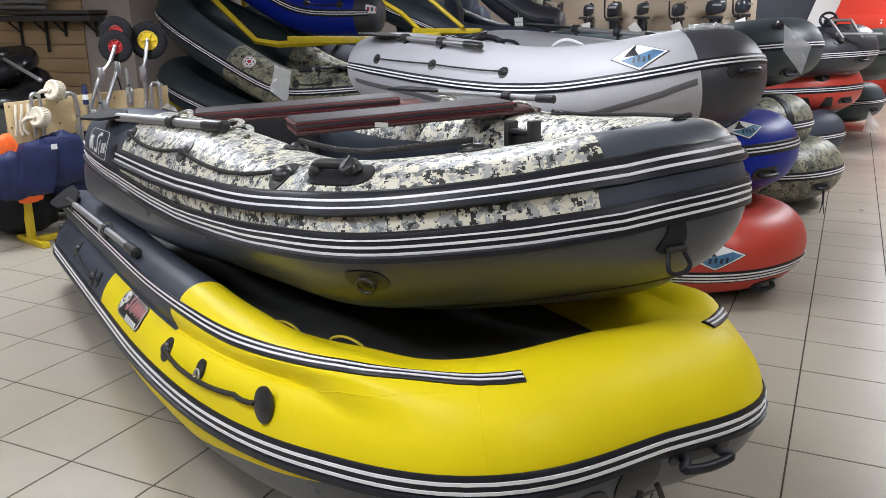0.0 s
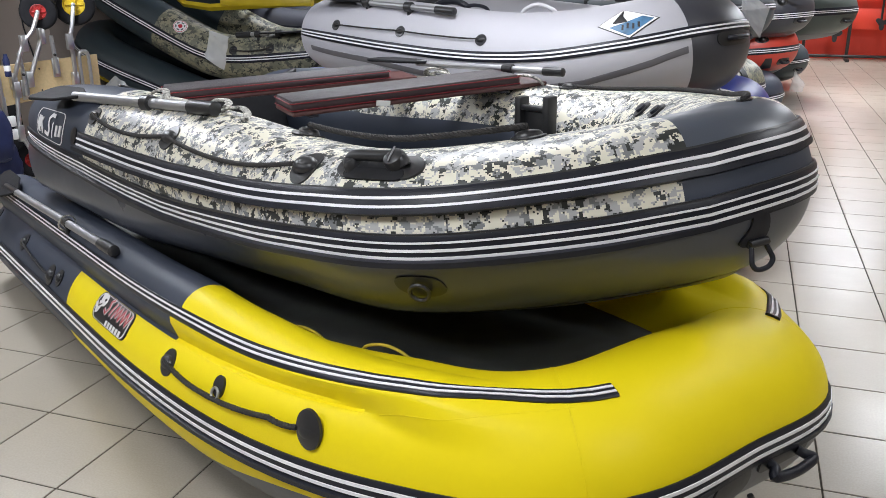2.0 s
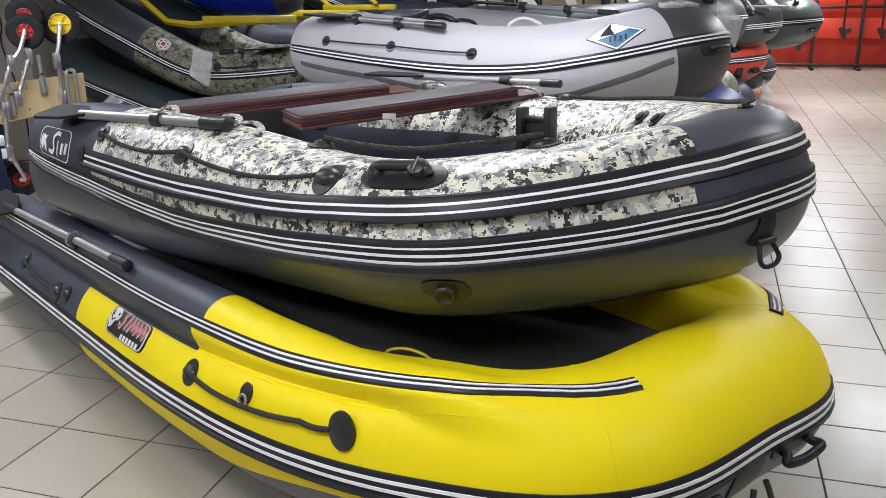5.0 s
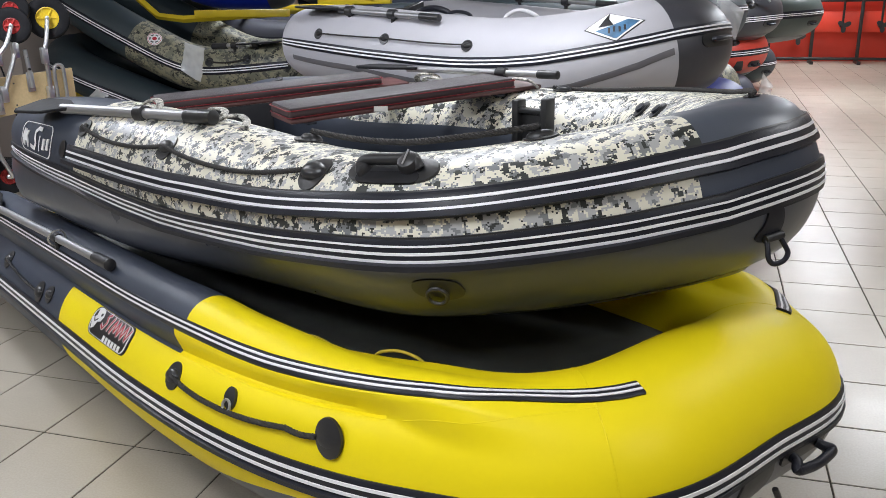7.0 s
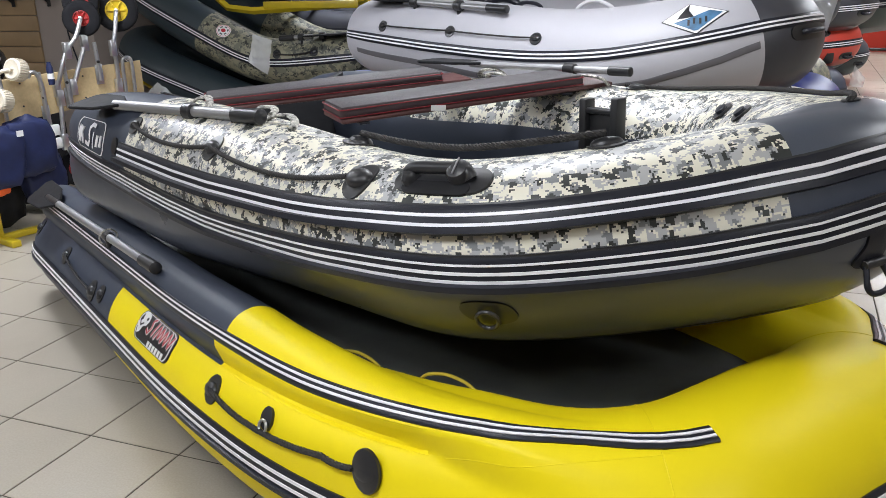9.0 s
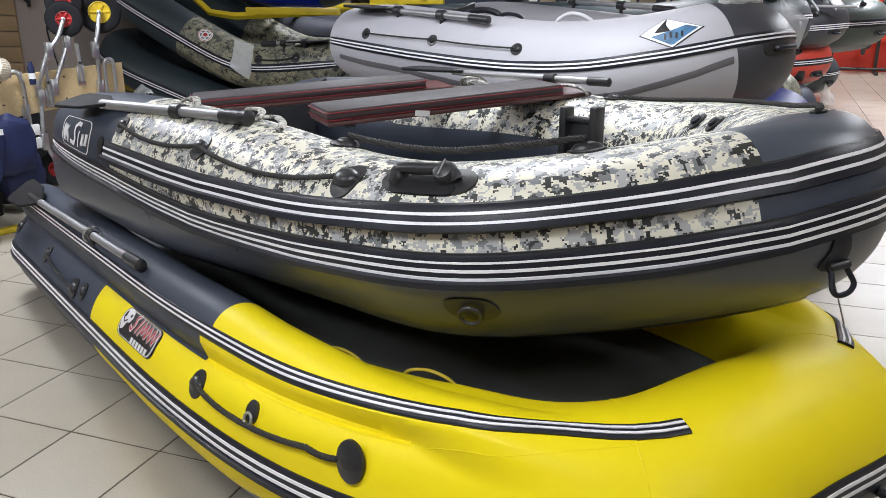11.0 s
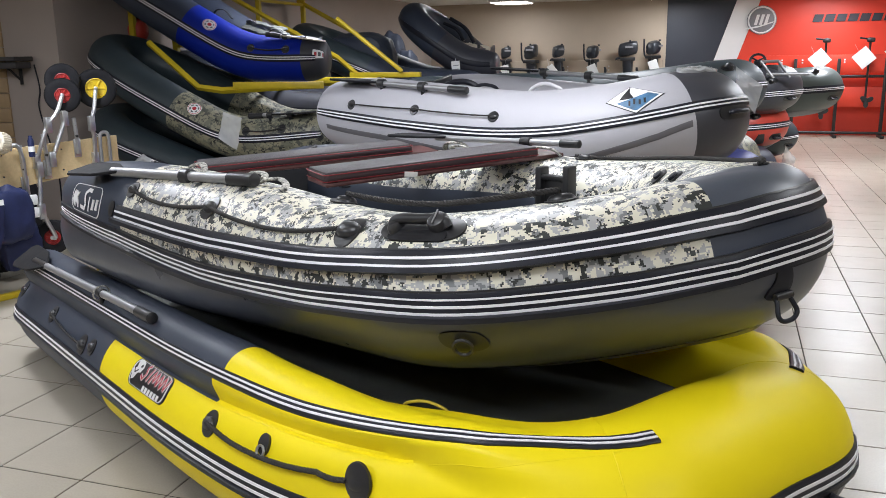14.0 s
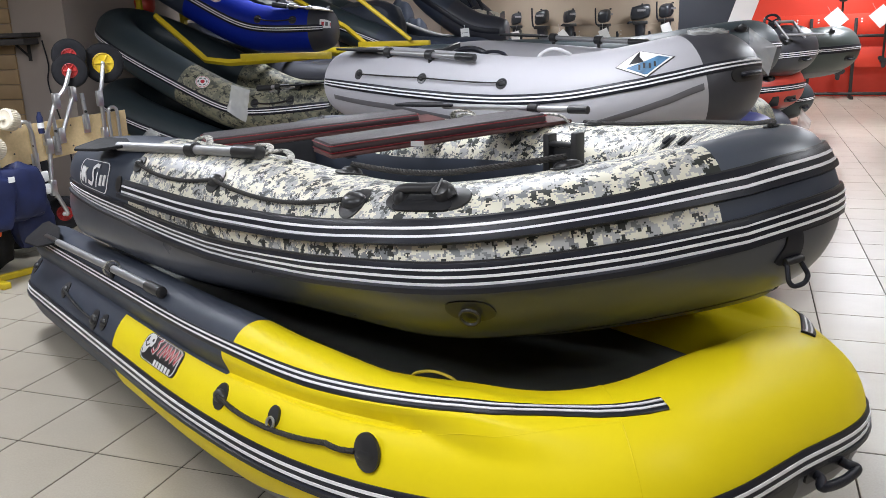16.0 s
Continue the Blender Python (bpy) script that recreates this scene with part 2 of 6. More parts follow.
def sweep(path, radius, sides=10, flat=1.0, closed=False):
    """A rod along a path; radius may differ from point to point."""
    p = np.asarray([tuple(q) for q in path], float)
    n = len(p)
    rad = np.broadcast_to(np.asarray(radius, float), (n,))
    t = np.gradient(p, axis=0) if not closed else np.roll(p, -1, 0) - np.roll(p, 1, 0)
    t /= np.linalg.norm(t, axis=1)[:, None] + 1e-12
    ref = np.array([0, 0, 1.0]) if abs(t[0][2]) < 0.9 else np.array([1.0, 0, 0])
    pts = []
    u = np.cross(t[0], ref)
    for i in range(n):
        u = u - t[i] * (u @ t[i])
        u /= np.linalg.norm(u) + 1e-12
        v = np.cross(t[i], u)
        for k in range(sides):
            a = 2 * math.pi * k / sides
            pts.append(p[i] + rad[i] * (math.cos(a) * u + flat * math.sin(a) * v))
    faces = []
    for i in range(n if closed else n - 1):
        for k in range(sides):
            a, b = i * sides + k, i * sides + (k + 1) % sides
            c, d = ((i + 1) % n) * sides + (k + 1) % sides, ((i + 1) % n) * sides + k
            faces.append((a, b, c, d))
    if not closed:
        faces += [tuple(range(sides))[::-1], tuple(range((n - 1) * sides, n * sides))]
    return pts, faces


def rod(a, b, r, sides=12, round_end=0.15):
    """A straight bar with slightly rounded ends."""
    a, b = Vector(a), Vector(b)
    d = (b - a).normalized()
    e = r * round_end
    return sweep([a, a + d * e, b - d * e, b], [r * 0.8, r, r, r * 0.8], sides)


def lathe(profile, sides=24):
    """Turns (radius, z) pairs about z."""
    pts, faces = [], []
    for r, z in profile:
        for k in range(sides):
            a = 2 * math.pi * k / sides
            pts.append((r * math.cos(a), r * math.sin(a), z))
    for i in range(len(profile) - 1):
        for k in range(sides):
            faces.append((i * sides + k, i * sides + (k + 1) % sides, (i + 1) * sides + (k + 1) % sides, (i + 1) * sides + k))
    faces += [tuple(range(sides))[::-1], tuple(range((len(profile) - 1) * sides, len(profile) * sides))]
    return pts, faces


def slab(outline, thick, bevel=0.002):
    """A plate with the given outline in x and y, z from 0 to thick."""
    bm = bmesh.new()
    f = bm.faces.new([bm.verts.new((x, y, 0)) for x, y in outline])
    ext = bmesh.ops.extrude_face_region(bm, geom=[f])
    bmesh.ops.translate(bm, verts=[g for g in ext["geom"] if isinstance(g, bmesh.types.BMVert)], vec=(0, 0, thick))
    bmesh.ops.recalc_face_normals(bm, faces=bm.faces[:])
    if bevel:
        bmesh.ops.bevel(bm, geom=bm.edges[:], offset=bevel, segments=1, affect="EDGES")
    bm.verts.index_update()
    out = [v.co.copy() for v in bm.verts], [[v.index for v in g.verts] for g in bm.faces]
    bm.free()
    return out


def rounded(w, h, r, k=5):
    """Outline of a rounded rectangle round the origin."""
    o = []
    for cx, cy, a0 in ((w / 2 - r, h / 2 - r, 0), (-w / 2 + r, h / 2 - r, 90), (-w / 2 + r, -h / 2 + r, 180), (w / 2 - r, -h / 2 + r, 270)):
        for i in range(k + 1):
            a = radians(a0 + 90 * i / k)
            o.append((cx + r * math.cos(a), cy + r * math.sin(a)))
    return o


def blob(points, n=5):
    """A smooth closed outline through the points."""
    p, o = [Vector(q) for q in points], []
    for i in range(len(p)):
        a, b, c, d = p[i - 1], p[i], p[(i + 1) % len(p)], p[(i + 2) % len(p)]
        o += [tuple(0.5 * (2 * b + (c - a) * t + (2 * a - 5 * b + 4 * c - d) * t * t + (3 * b - a - 3 * c + d) * t ** 3)) for t in (k / n for k in range(n))]
    return o


def oval(w, h, k=28):
    return [(w / 2 * math.cos(2 * math.pi * i / k), h / 2 * math.sin(2 * math.pi * i / k)) for i in range(k)]


def dense(outline, step=0.02):
    """The outline with its long edges divided."""
    o = []
    for (x0, y0), (x1, y1) in zip(outline, outline[1:] + outline[:1]):
        n = max(1, int(math.hypot(x1 - x0, y1 - y0) / step))
        o += [(x0 + (x1 - x0) * i / n, y0 + (y1 - y0) * i / n) for i in range(n)]
    return o


def curve3(points, n=24):
    """A smooth line through the points."""
    p = [Vector(q) for q in points]
    p = [2 * p[0] - p[1]] + p + [2 * p[-1] - p[-2]]
    out = []
    for i in range(1, len(p) - 2):
        for k in range(n):
            t = k / n
            a, b, c, d = p[i - 1], p[i], p[i + 1], p[i + 2]
            out.append(0.5 * (2 * b + (c - a) * t + (2 * a - 5 * b + 4 * c - d) * t * t + (3 * b - a - 3 * c + d) * t ** 3))
    return out + [p[-2]]


def smooth(a, b, x):
    t = np.clip((x - a) / (b - a), 0, 1)
    return t * t * (3 - 2 * t)


class Hull:
    """The U-shaped tube of an inflatable boat: near side, bow, far side. Local x runs to the bow, z is up."""

    def __init__(s, start, straight, bow, power, half, flat, radius, z0, z1=0.0, z2=0.0, lift_at=1.5, kink=0.0, kink_at=1.0, lobes=False, cone=0.3, stub=0.55, step=0.03, dip=0.0, dip_all=0.0, belly=0.0, trim=0.0, short=0.0):
        s.belly, s.trim = belly, trim
        s.radius, s.lobes, s.cone, s.stub, s.start, s.half = radius, lobes, cone, stub, start, half
        th = np.linspace(0, math.pi / 2, 3000)
        sx = straight + bow * np.sin(th) ** (2 / power)
        sy = -(flat + (half - flat) * np.abs(np.cos(th)) ** (2 / power))
        x = np.concatenate([np.linspace(start, straight, 600)[:-1], sx])
        y = np.concatenate([np.full(599, -half), sy])
        g = np.linspace(-flat, flat, 42)[1:-1]
        x, y = np.concatenate([x, 0 * g + x[-1], x[::-1]]), np.concatenate([y, g, -y[::-1]])
        keep = ~((y < 0) & (x < start + short - 1e-9))
        x, y = x[keep], y[keep]
        arc = np.concatenate([[0], np.cumsum(np.hypot(np.diff(x), np.diff(y)))])
        s.length = arc[-1]
        s.a = np.linspace(0, s.length, int(s.length / step) + 1)
        s.x, s.y = np.interp(s.a, arc, x), np.interp(s.a, arc, y)
        k = np.ones(7) / 7
        for _ in range(2):
            s.x[3:-3], s.y[3:-3] = np.convolve(s.x, k, "valid"), np.convolve(s.y, k, "valid")
        s.z = z0 + z1 * s.x + z2 * np.maximum(0, s.x - lift_at) ** 2
        s.z = s.z - dip * np.clip(s.y / half, 0, 1) * (1 - smooth(0.9, 1.7, s.x)) - dip_all * np.clip(s.y / half, 0, 1)
        d = s.x - kink_at
        s.z = s.z + kink * 0.5 * (d + np.sqrt(d * d + 0.04))
        t = np.stack([np.gradient(s.x), np.gradient(s.y), np.gradient(s.z)], 1)
        t /= np.linalg.norm(t, axis=1)[:, None]
        n = np.stack([t[:, 1], -t[:, 0], 0 * t[:, 0]], 1)
        s.n = n / np.linalg.norm(n, axis=1)[:, None]
        s.b = np.cross(s.n, t)
        s.t = t
        s.c = np.stack([s.x, s.y, s.z], 1)

    def at_x(s, x, side=-1):
        """Arc length at which the side's tube passes x."""
        m = int(np.argmin(np.abs(s.y)))
        if side < 0:
            return float(np.interp(x, s.x[:m + 1], s.a[:m + 1]))
        return float(np.interp(x, s.x[m:][::-1], s.a[m:][::-1]))

    def frame_at(s, a):
        f = [np.stack([np.interp(a, s.a, q[:, i]) for i in range(3)], -1) for q in (s.c, s.n, s.b, s.t)]
        return f

    def taper(s, a):
        e = np.minimum(a, s.length - a)
        u = np.clip(e / s.cone, 0, 1)
        return s.stub + (1 - s.stub) * np.sqrt(np.maximum(0, 1 - (1 - u) ** 2))

    def rho(s, a, f):
        """Radius of the section at arc a in the direction f (radians above outward)."""
        r = s.radius + 0 * (a + f)
        if s.lobes:
            def disc(o, z, q, f):
                d = o * np.cos(f) + z * np.sin(f)
                k = q * q - (o * o + z * z - d * d)
                return np.where((k > 0) & (d + np.sqrt(np.maximum(k, 0)) > 0), d + np.sqrt(np.maximum(k, 0)), 0)
            o, z, q = s.lobes
            x = np.interp(a, s.a, s.x)
            t = 0.231 + 0.85 * smooth(1.95, 2.9, x)
            uo, uz = o + q * math.cos(0.231), z + q * math.sin(0.231)
            side = np.maximum(r, disc(uo - q * np.cos(t), uz - q * np.sin(t), q, f))
            ledge = smooth(radians(53.0) - radians(27.0) * smooth(2.70, 3.04, x), radians(57.5), f)
            soft = 0.20 * smooth(1.9, 2.75, x)
            side = sum(np.maximum(r, disc(uo - q * np.cos(t), uz - q * np.sin(t), q, f + soft * g)) for g in (-1, -0.66, -0.33, 0, 0.33, 0.66, 1)) / 7 * 0.75 + 0.25 * side
            crest = s.radius + 0.024 * smooth(radians(12), radians(52), f) * (1 - smooth(radians(60), radians(78), f)) * smooth(1.95, 2.3, x) * (1 - 0.45 * smooth(2.5, 2.95, x))
            side = crest + (np.maximum(side, crest) - crest) * ledge
            full = np.maximum(r, disc(0.0 * x, 0.004 + 0 * x, 0.186 + 0 * x, f))
            w = smooth(2.84, 3.05, x)
            r = side * (1 - w) + full * w
            r = r - 0.006 * np.exp(-((f - 0.935) / 0.040) ** 2) * (0.45 * smooth(0.5, 1.2, x) + 0.55 * smooth(1.6, 2.5, x)) * (1 - smooth(2.7, 3.02, x))
            r = r + 0.022 * np.exp(-((f - 1.80) / 0.36) ** 2) * smooth(2.15, 2.5, x) * (1 - smooth(2.72, 3.0, x))
        k = s.taper(a)
        if s.trim:
            up = np.mod(f, 2 * math.pi)
            r = r * (1 - s.trim * smooth(0.75, 1.6, up) * (1 - smooth(3.3, 4.2, up)) * smooth(1.3, 2.0, np.interp(a, s.a, s.x)) + 0.09 * np.exp(-((up - 1.05) / 0.42) ** 2) * smooth(2.42, 2.58, np.interp(a, s.a, s.x)))
        if s.belly:
            x, d = np.interp(a, s.a, s.x), np.minimum(-f, f + math.pi)
            g = smooth(0.30, 0.95, d) * (1 - smooth(0.9, 1.9, x))
            k = k + g * (1 - k) * 0.85 + g * s.belly * smooth(0.0, 0.25, x)
        return r * k

    def point(s, a, f, lift=0.0):
        c, n, b, t = s.frame_at(a)
        d = np.cos(f)[..., None] * n + np.sin(f)[..., None] * b
        return c + (s.rho(a, f) + lift)[..., None] * d

    def spot(s, a, f, lift=0.0):
        """Matrix on the skin: x along the tube, y up the section, z outward."""
        a_, f_ = np.array([a, a + 0.01, a]), np.array([f, f, f + 0.02])
        p = s.point(a_, f_, lift)
        u, v = p[1] - p[0], p[2] - p[0]
        w = np.cross(u, v)
        u, w = u / np.linalg.norm(u), w / np.linalg.norm(w)
        v = np.cross(w, u)
        m = np.eye(4)
        m[:3, 0], m[:3, 1], m[:3, 2], m[:3, 3] = u, v, w, p[0]
        return Matrix(m.tolist())


# ---- parts of a boat ----
def tube(h, parent, regions, rule, sides=48, extra_f=(), extra_a=(), warp=None):
    """The inflated tube, one mesh for each coloured panel. rule(arc, x, angle, far) names the panel."""
    a = np.unique(np.round(np.concatenate([h.a, np.linspace(0, h.cone, 14), h.length - np.linspace(0, h.cone, 14), np.asarray(extra_a, float)]), 5))
    f = np.unique(np.round(np.concatenate([np.linspace(-math.pi, math.pi, sides + 1)[:-1], np.radians(np.asarray(extra_f, float))]), 5))
    A, Fi = np.meshgrid(a, f, indexing="ij")
    x = np.interp(a, h.a, h.x)
    P = h.point(A, warp(np.interp(A, h.a, h.x), Fi) if warp else Fi)
    n, k = len(a), len(f)
    side = h.point(a, np.full(len(a), 0.7))
    run = np.concatenate([[0], np.cumsum(np.linalg.norm(np.diff(side, axis=0), axis=1))])
    UV = np.stack([np.repeat(run[:, None], k, 1), Fi * h.radius], -1).reshape(-1, 2)
    groups = {}
    for i in range(n - 1):
        am, xm = (a[i] + a[i + 1]) / 2, (x[i] + x[i + 1]) / 2
        far = am > h.length / 2
        for j in range(k):
            j2 = (j + 1) % k
            fm = (f[j] + (f[j2] if j2 else f[j2] + 2 * math.pi)) / 2
            groups.setdefault((rule(am, xm, math.degrees(fm), far), far), []).append((i * k + j, (i + 1) * k + j, (i + 1) * k + j2, i * k + j2))
    pts = P.reshape(-1, 3)
    for i, flip in ((0, False), (n - 1, True)):
        ring = [i * k + j for j in range(k)]
        key = (rule(a[i], x[i], 0, flip), flip)
        groups.setdefault(key, []).append(tuple(ring if not flip else ring[::-1]))
    middle = {rule(h.length / 2, h.x.max(), q, False) for q in range(-178, 180, 3)}
    whole = {}
    for (key, far), faces in groups.items():
        whole.setdefault((key, far and key not in middle), []).extend(faces)
    for (key, far), faces in whole.items():
        used = sorted({v for q in faces for v in q})
        at = {v: i for i, v in enumerate(used)}
        mat, name, label = regions[key]
        part(name, (pts[used], [tuple(at[v] for v in q) for q in faces]), mat, parent, label, uv=UV[used])


def band(h, f_of_x, a0, a1, width, thick, offset=0.0, step=0.03, fade=0.0):
    """A strip bonded to the tube's skin along the line f_of_x(x) (radians), offset up the section by metres."""
    a = np.linspace(a0, a1, max(3, int(abs(a1 - a0) / step)))
    x = np.interp(a, h.a, h.x)
    f = f_of_x(x)
    r = h.radius + 0 * a
    if h.lobes:
        e, u = 0.04, (f > 0.5) * 1.0
        r = r + u * (np.hypot(h.rho(a, f), (h.rho(a, f + e) - h.rho(a, f - e)) / (2 * e)) - r)
    f = f + offset / r
    df = width / 2 / r
    prof = [(-df, -0.002), (-df, thick * 0.6), (-df * 0.8, thick), (-df * 0.25, thick * 1.0), (df * 0.25, thick * 1.0), (df * 0.8, thick), (df, thick * 0.6), (df, -0.002)]
    thin = 1 - fade * np.exp(-((a - h.length / 2) / 0.22) ** 2)
    pts = np.stack([h.point(a, f + g, l * thin if l > 0 else l) for g, l in prof], 1)
    n, k = len(a), len(prof)
    faces = [(i * k + j, (i + 1) * k + j, (i + 1) * k + j + 1, i * k + j + 1) for i in range(n - 1) for j in range(k - 1)]
    faces += [tuple(range(k)), tuple(range((n - 1) * k, n * k))[::-1]]
    return pts.reshape(-1, 3), faces


def strake(h, parent, f_of_x, a0, a1, width, whites, thick=0.006, white=0.010, gap=0.021, shift=0.0, label="", lip=0.0, centre=0.0):
    """A rubber rubbing strake with raised white lines."""
    s = part("rub_strake", band(h, f_of_x, a0, a1, width, thick, centre), rubber, parent, label)
    if lip:
        part("strake_lip", band(h, f_of_x, a0, a1, 0.014, thick + lip, centre - width / 2 + 0.007, fade=0.65), rubber, s)
    for i in range(whites):
        part("white_line", band(h, f_of_x, a0 + 0.001, a1 - 0.001, white, thick + 0.0018, shift + (i - (whites - 1) / 2) * gap), stripe_white, s)
    return s


def patch(h, a, f, outline, lift=0.003, turn=0.0, rings=5):
    """A flat piece bonded to the skin; outline in metres along the tube and up the section."""
    o = np.asarray(dense(outline), float)
    c, s = math.cos(radians(turn)), math.sin(radians(turn))
    o = np.stack([c * o[:, 0] - s * o[:, 1], s * o[:, 0] + c * o[:, 1]], 1)
    k = len(o)
    r = float(np.mean(h.rho(np.array([a]), np.array([f]))))
    pts = [h.point(np.array([a]), np.array([f]), lift)[0]]
    for i in range(1, rings + 1):
        q = o * i / rings
        pts += list(h.point(a + q[:, 0], f + q[:, 1] / r, lift))
    pts += list(h.point(a + o[:, 0] * 1.01, f + o[:, 1] * 1.01 / r, -0.001))
    faces = [(0, 1 + j, 1 + (j + 1) % k) for j in range(k)]
    for i in range(rings):
        b0, b1 = 1 + i * k, 1 + (i + 1) * k
        faces += [(b0 + j, b1 + j, b1 + (j + 1) % k, b0 + (j + 1) % k) for j in range(k)]
    return pts, faces


def frame_patch(h, a, f, outline, inner, lift=0.004, turn=0.0):
    """A thin printed border: the ring between an outline and its scaled copy."""
    o = np.asarray(dense(outline), float)
    c, s = math.cos(radians(turn)), math.sin(radians(turn))
    o = np.stack([c * o[:, 0] - s * o[:, 1], s * o[:, 0] + c * o[:, 1]], 1)
    k = len(o)
    r = float(np.mean(h.rho(np.array([a]), np.array([f]))))
    pts = [p for g in (1, inner) for p in h.point(a + o[:, 0] * g, f + o[:, 1] * g / r, lift)]
    return pts, [(j, (j + 1) % k, k + (j + 1) % k, k + j) for j in range(k)]


def ribbon(h, a, f, line, width, lift=0.004):
    """A printed stroke on the skin along a line, in metres along the tube and up the section."""
    p = np.asarray(line, float)
    u = np.concatenate([[0], np.cumsum(np.linalg.norm(np.diff(p, axis=0), axis=1))])
    k = max(len(p), int(u[-1] / 0.004))
    v = np.unique(np.concatenate([np.linspace(0, u[-1], k), u]))
    p = np.stack([np.interp(v, u, p[:, i]) for i in (0, 1)], 1)
    t = np.gradient(p, axis=0)
    t /= np.linalg.norm(t, axis=1)[:, None] + 1e-9
    n = np.stack([-t[:, 1], t[:, 0]], 1) * width / 2
    p[0], p[-1] = p[0] - t[0] * width * 0.3, p[-1] + t[-1] * width * 0.3
    r = float(np.mean(h.rho(np.array([a]), np.array([f]))))
    pts = [q for s in (-1, 1) for q in h.point(a + p[:, 0] + s * n[:, 0], f + (p[:, 1] + s * n[:, 1]) / r, lift)]
    m = len(p)
    return pts, [(i, i + 1, m + i + 1, m + i) for i in range(m - 1)]


def mount(h, parent, a, f, size=0.105, stretch=1.0, turn=0.0, own_plane=False):
    """A round moulded rope mount on the skin."""
    o = oval(size * stretch, size)
    if own_plane:
        cap = lathe([(size * 0.5, -0.006), (size * 0.49, 0.001), (size * 0.3, 0.006), (0.001, 0.008)], 32)
        turned = h.spot(a, f - 0.28, 0.0)
        turned.translation = h.spot(a, f, 0.010).translation
        p = part("rope_mount", move(cap, turned @ Matrix.Diagonal((stretch, 1, 1, 1))), black_plastic, parent)
    else:
        p = part("rope_mount", patch(h, a, f, o, 0.004, turn), black_plastic, parent)
    m = h.spot(a, f, 0.003) @ Matrix.Rotation(radians(turn), 4, "Z")
    r = size * 0.30
    boss = lathe([(r, 0), (r * 0.95, r * 0.22), (r * 0.75, r * 0.45), (r * 0.4, r * 0.56), (0.001, r * 0.6)], 20)
    part("mount_boss", move(boss, m @ Matrix.Diagonal((1.35, 0.85, 1, 1))), black_plastic, p)
    return p


def braid(path, radius, lay=7.0):
    """Three strands laid round each other along a path."""
    p = np.asarray(path, float)
    s = np.concatenate([[0], np.cumsum(np.linalg.norm(np.diff(p, axis=0), axis=1))])
    u = np.linspace(0, s[-1], max(12, int(s[-1] / (radius * 0.9))))
    q = np.stack([np.interp(u, s, p[:, i]) for i in range(3)], 1)
    t = np.gradient(q, axis=0)
    t /= np.linalg.norm(t, axis=1)[:, None]
    n = np.cross(t, [0.13, 0.2, 1.0])
    n /= np.linalg.norm(n, axis=1)[:, None]
    b = np.cross(t, n)
    pts, faces = [], []
    for k in range(3):
        w = u * 2 * math.pi / (lay * radius) + k * 2.094
        g = sweep(list(q + 0.5 * radius * (np.cos(w)[:, None] * n + np.sin(w)[:, None] * b)), radius * 0.68, 6)
        c = len(pts)
        pts += [tuple(v) for v in g[0]]
        faces += [tuple(i + c for i in f) for f in g[1]]
    return pts, faces


def rope(h, parent, spots, sag=0.0, radius=0.007, mat=None, lift=0.012):
    """A rope lying on the skin from mount to mount, drooping between them."""
    path = []
    for (a0, f0), (a1, f1) in zip(spots, spots[1:]):
        u = np.linspace(0, 1, 14)
        path += list(h.point(a0 + (a1 - a0) * u, f0 + (f1 - f0) * u - 4 * u * (1 - u) * sag / h.radius, lift))[:-1]
    path.append(h.point(np.array([spots[-1][0]]), np.array([spots[-1][1]]), lift)[0])
    return part("rope", braid(path, radius, 4.6), mat or rope_black, parent)


def oar_part(parent, grip, tip, blade=0.42, blade_up=(0, 0, 1), shaft=None, radius=0.016, blade_mat=None, wide=1.0, grip_end=0.10):
    """An oar from its grip to the blade's tip, lying on the tube."""
    g, t = Vector(grip), Vector(tip)
    d = (t - g).normalized()
    o = part("oar", rod(g, t - d * blade * 0.8, radius), shaft or alu, parent, "aluminium oar")
    part("oar_grip", rod(g - d * 0.02, g + d * grip_end, radius * 1.3), black_plastic, o)
    side = d.cross(Vector(blade_up)).normalized()
    up = side.cross(d)
    m = Matrix((side.to_4d(), d.to_4d(), up.to_4d(), (0, 0, 0, 1))).transposed()
    for i in range(3):
        m[3][i] = 0
    m[0][3], m[1][3], m[2][3] = t - d * blade
    m[3][3] = 1
    shape = [(-0.02, 0), (-0.075, blade * 0.35), (-0.085, blade * 0.9), (-0.06, blade), (0.06, blade), (0.085, blade * 0.9), (0.075, blade * 0.35), (0.02, 0)]
    shape = [(u * wide, v) for u, v in shape]
    part("oar_blade", move(slab(shape, 0.010, 0.003), m), blade_mat or blade_black, o)
    return o


def clip_part(parent, at, along, radius=0.018):
    """A moulded oar clip with its pin."""
    at, d = Vector(at), Vector(along).normalized()
    c = part("oar_clip", rod(at - d * 0.022, at + d * 0.022, radius * 1.35, 14), black_plastic, parent)
    part("clip_pin", rod(at + Vector((0, 0, -0.05)), at, 0.010), black_plastic, c)
    return c


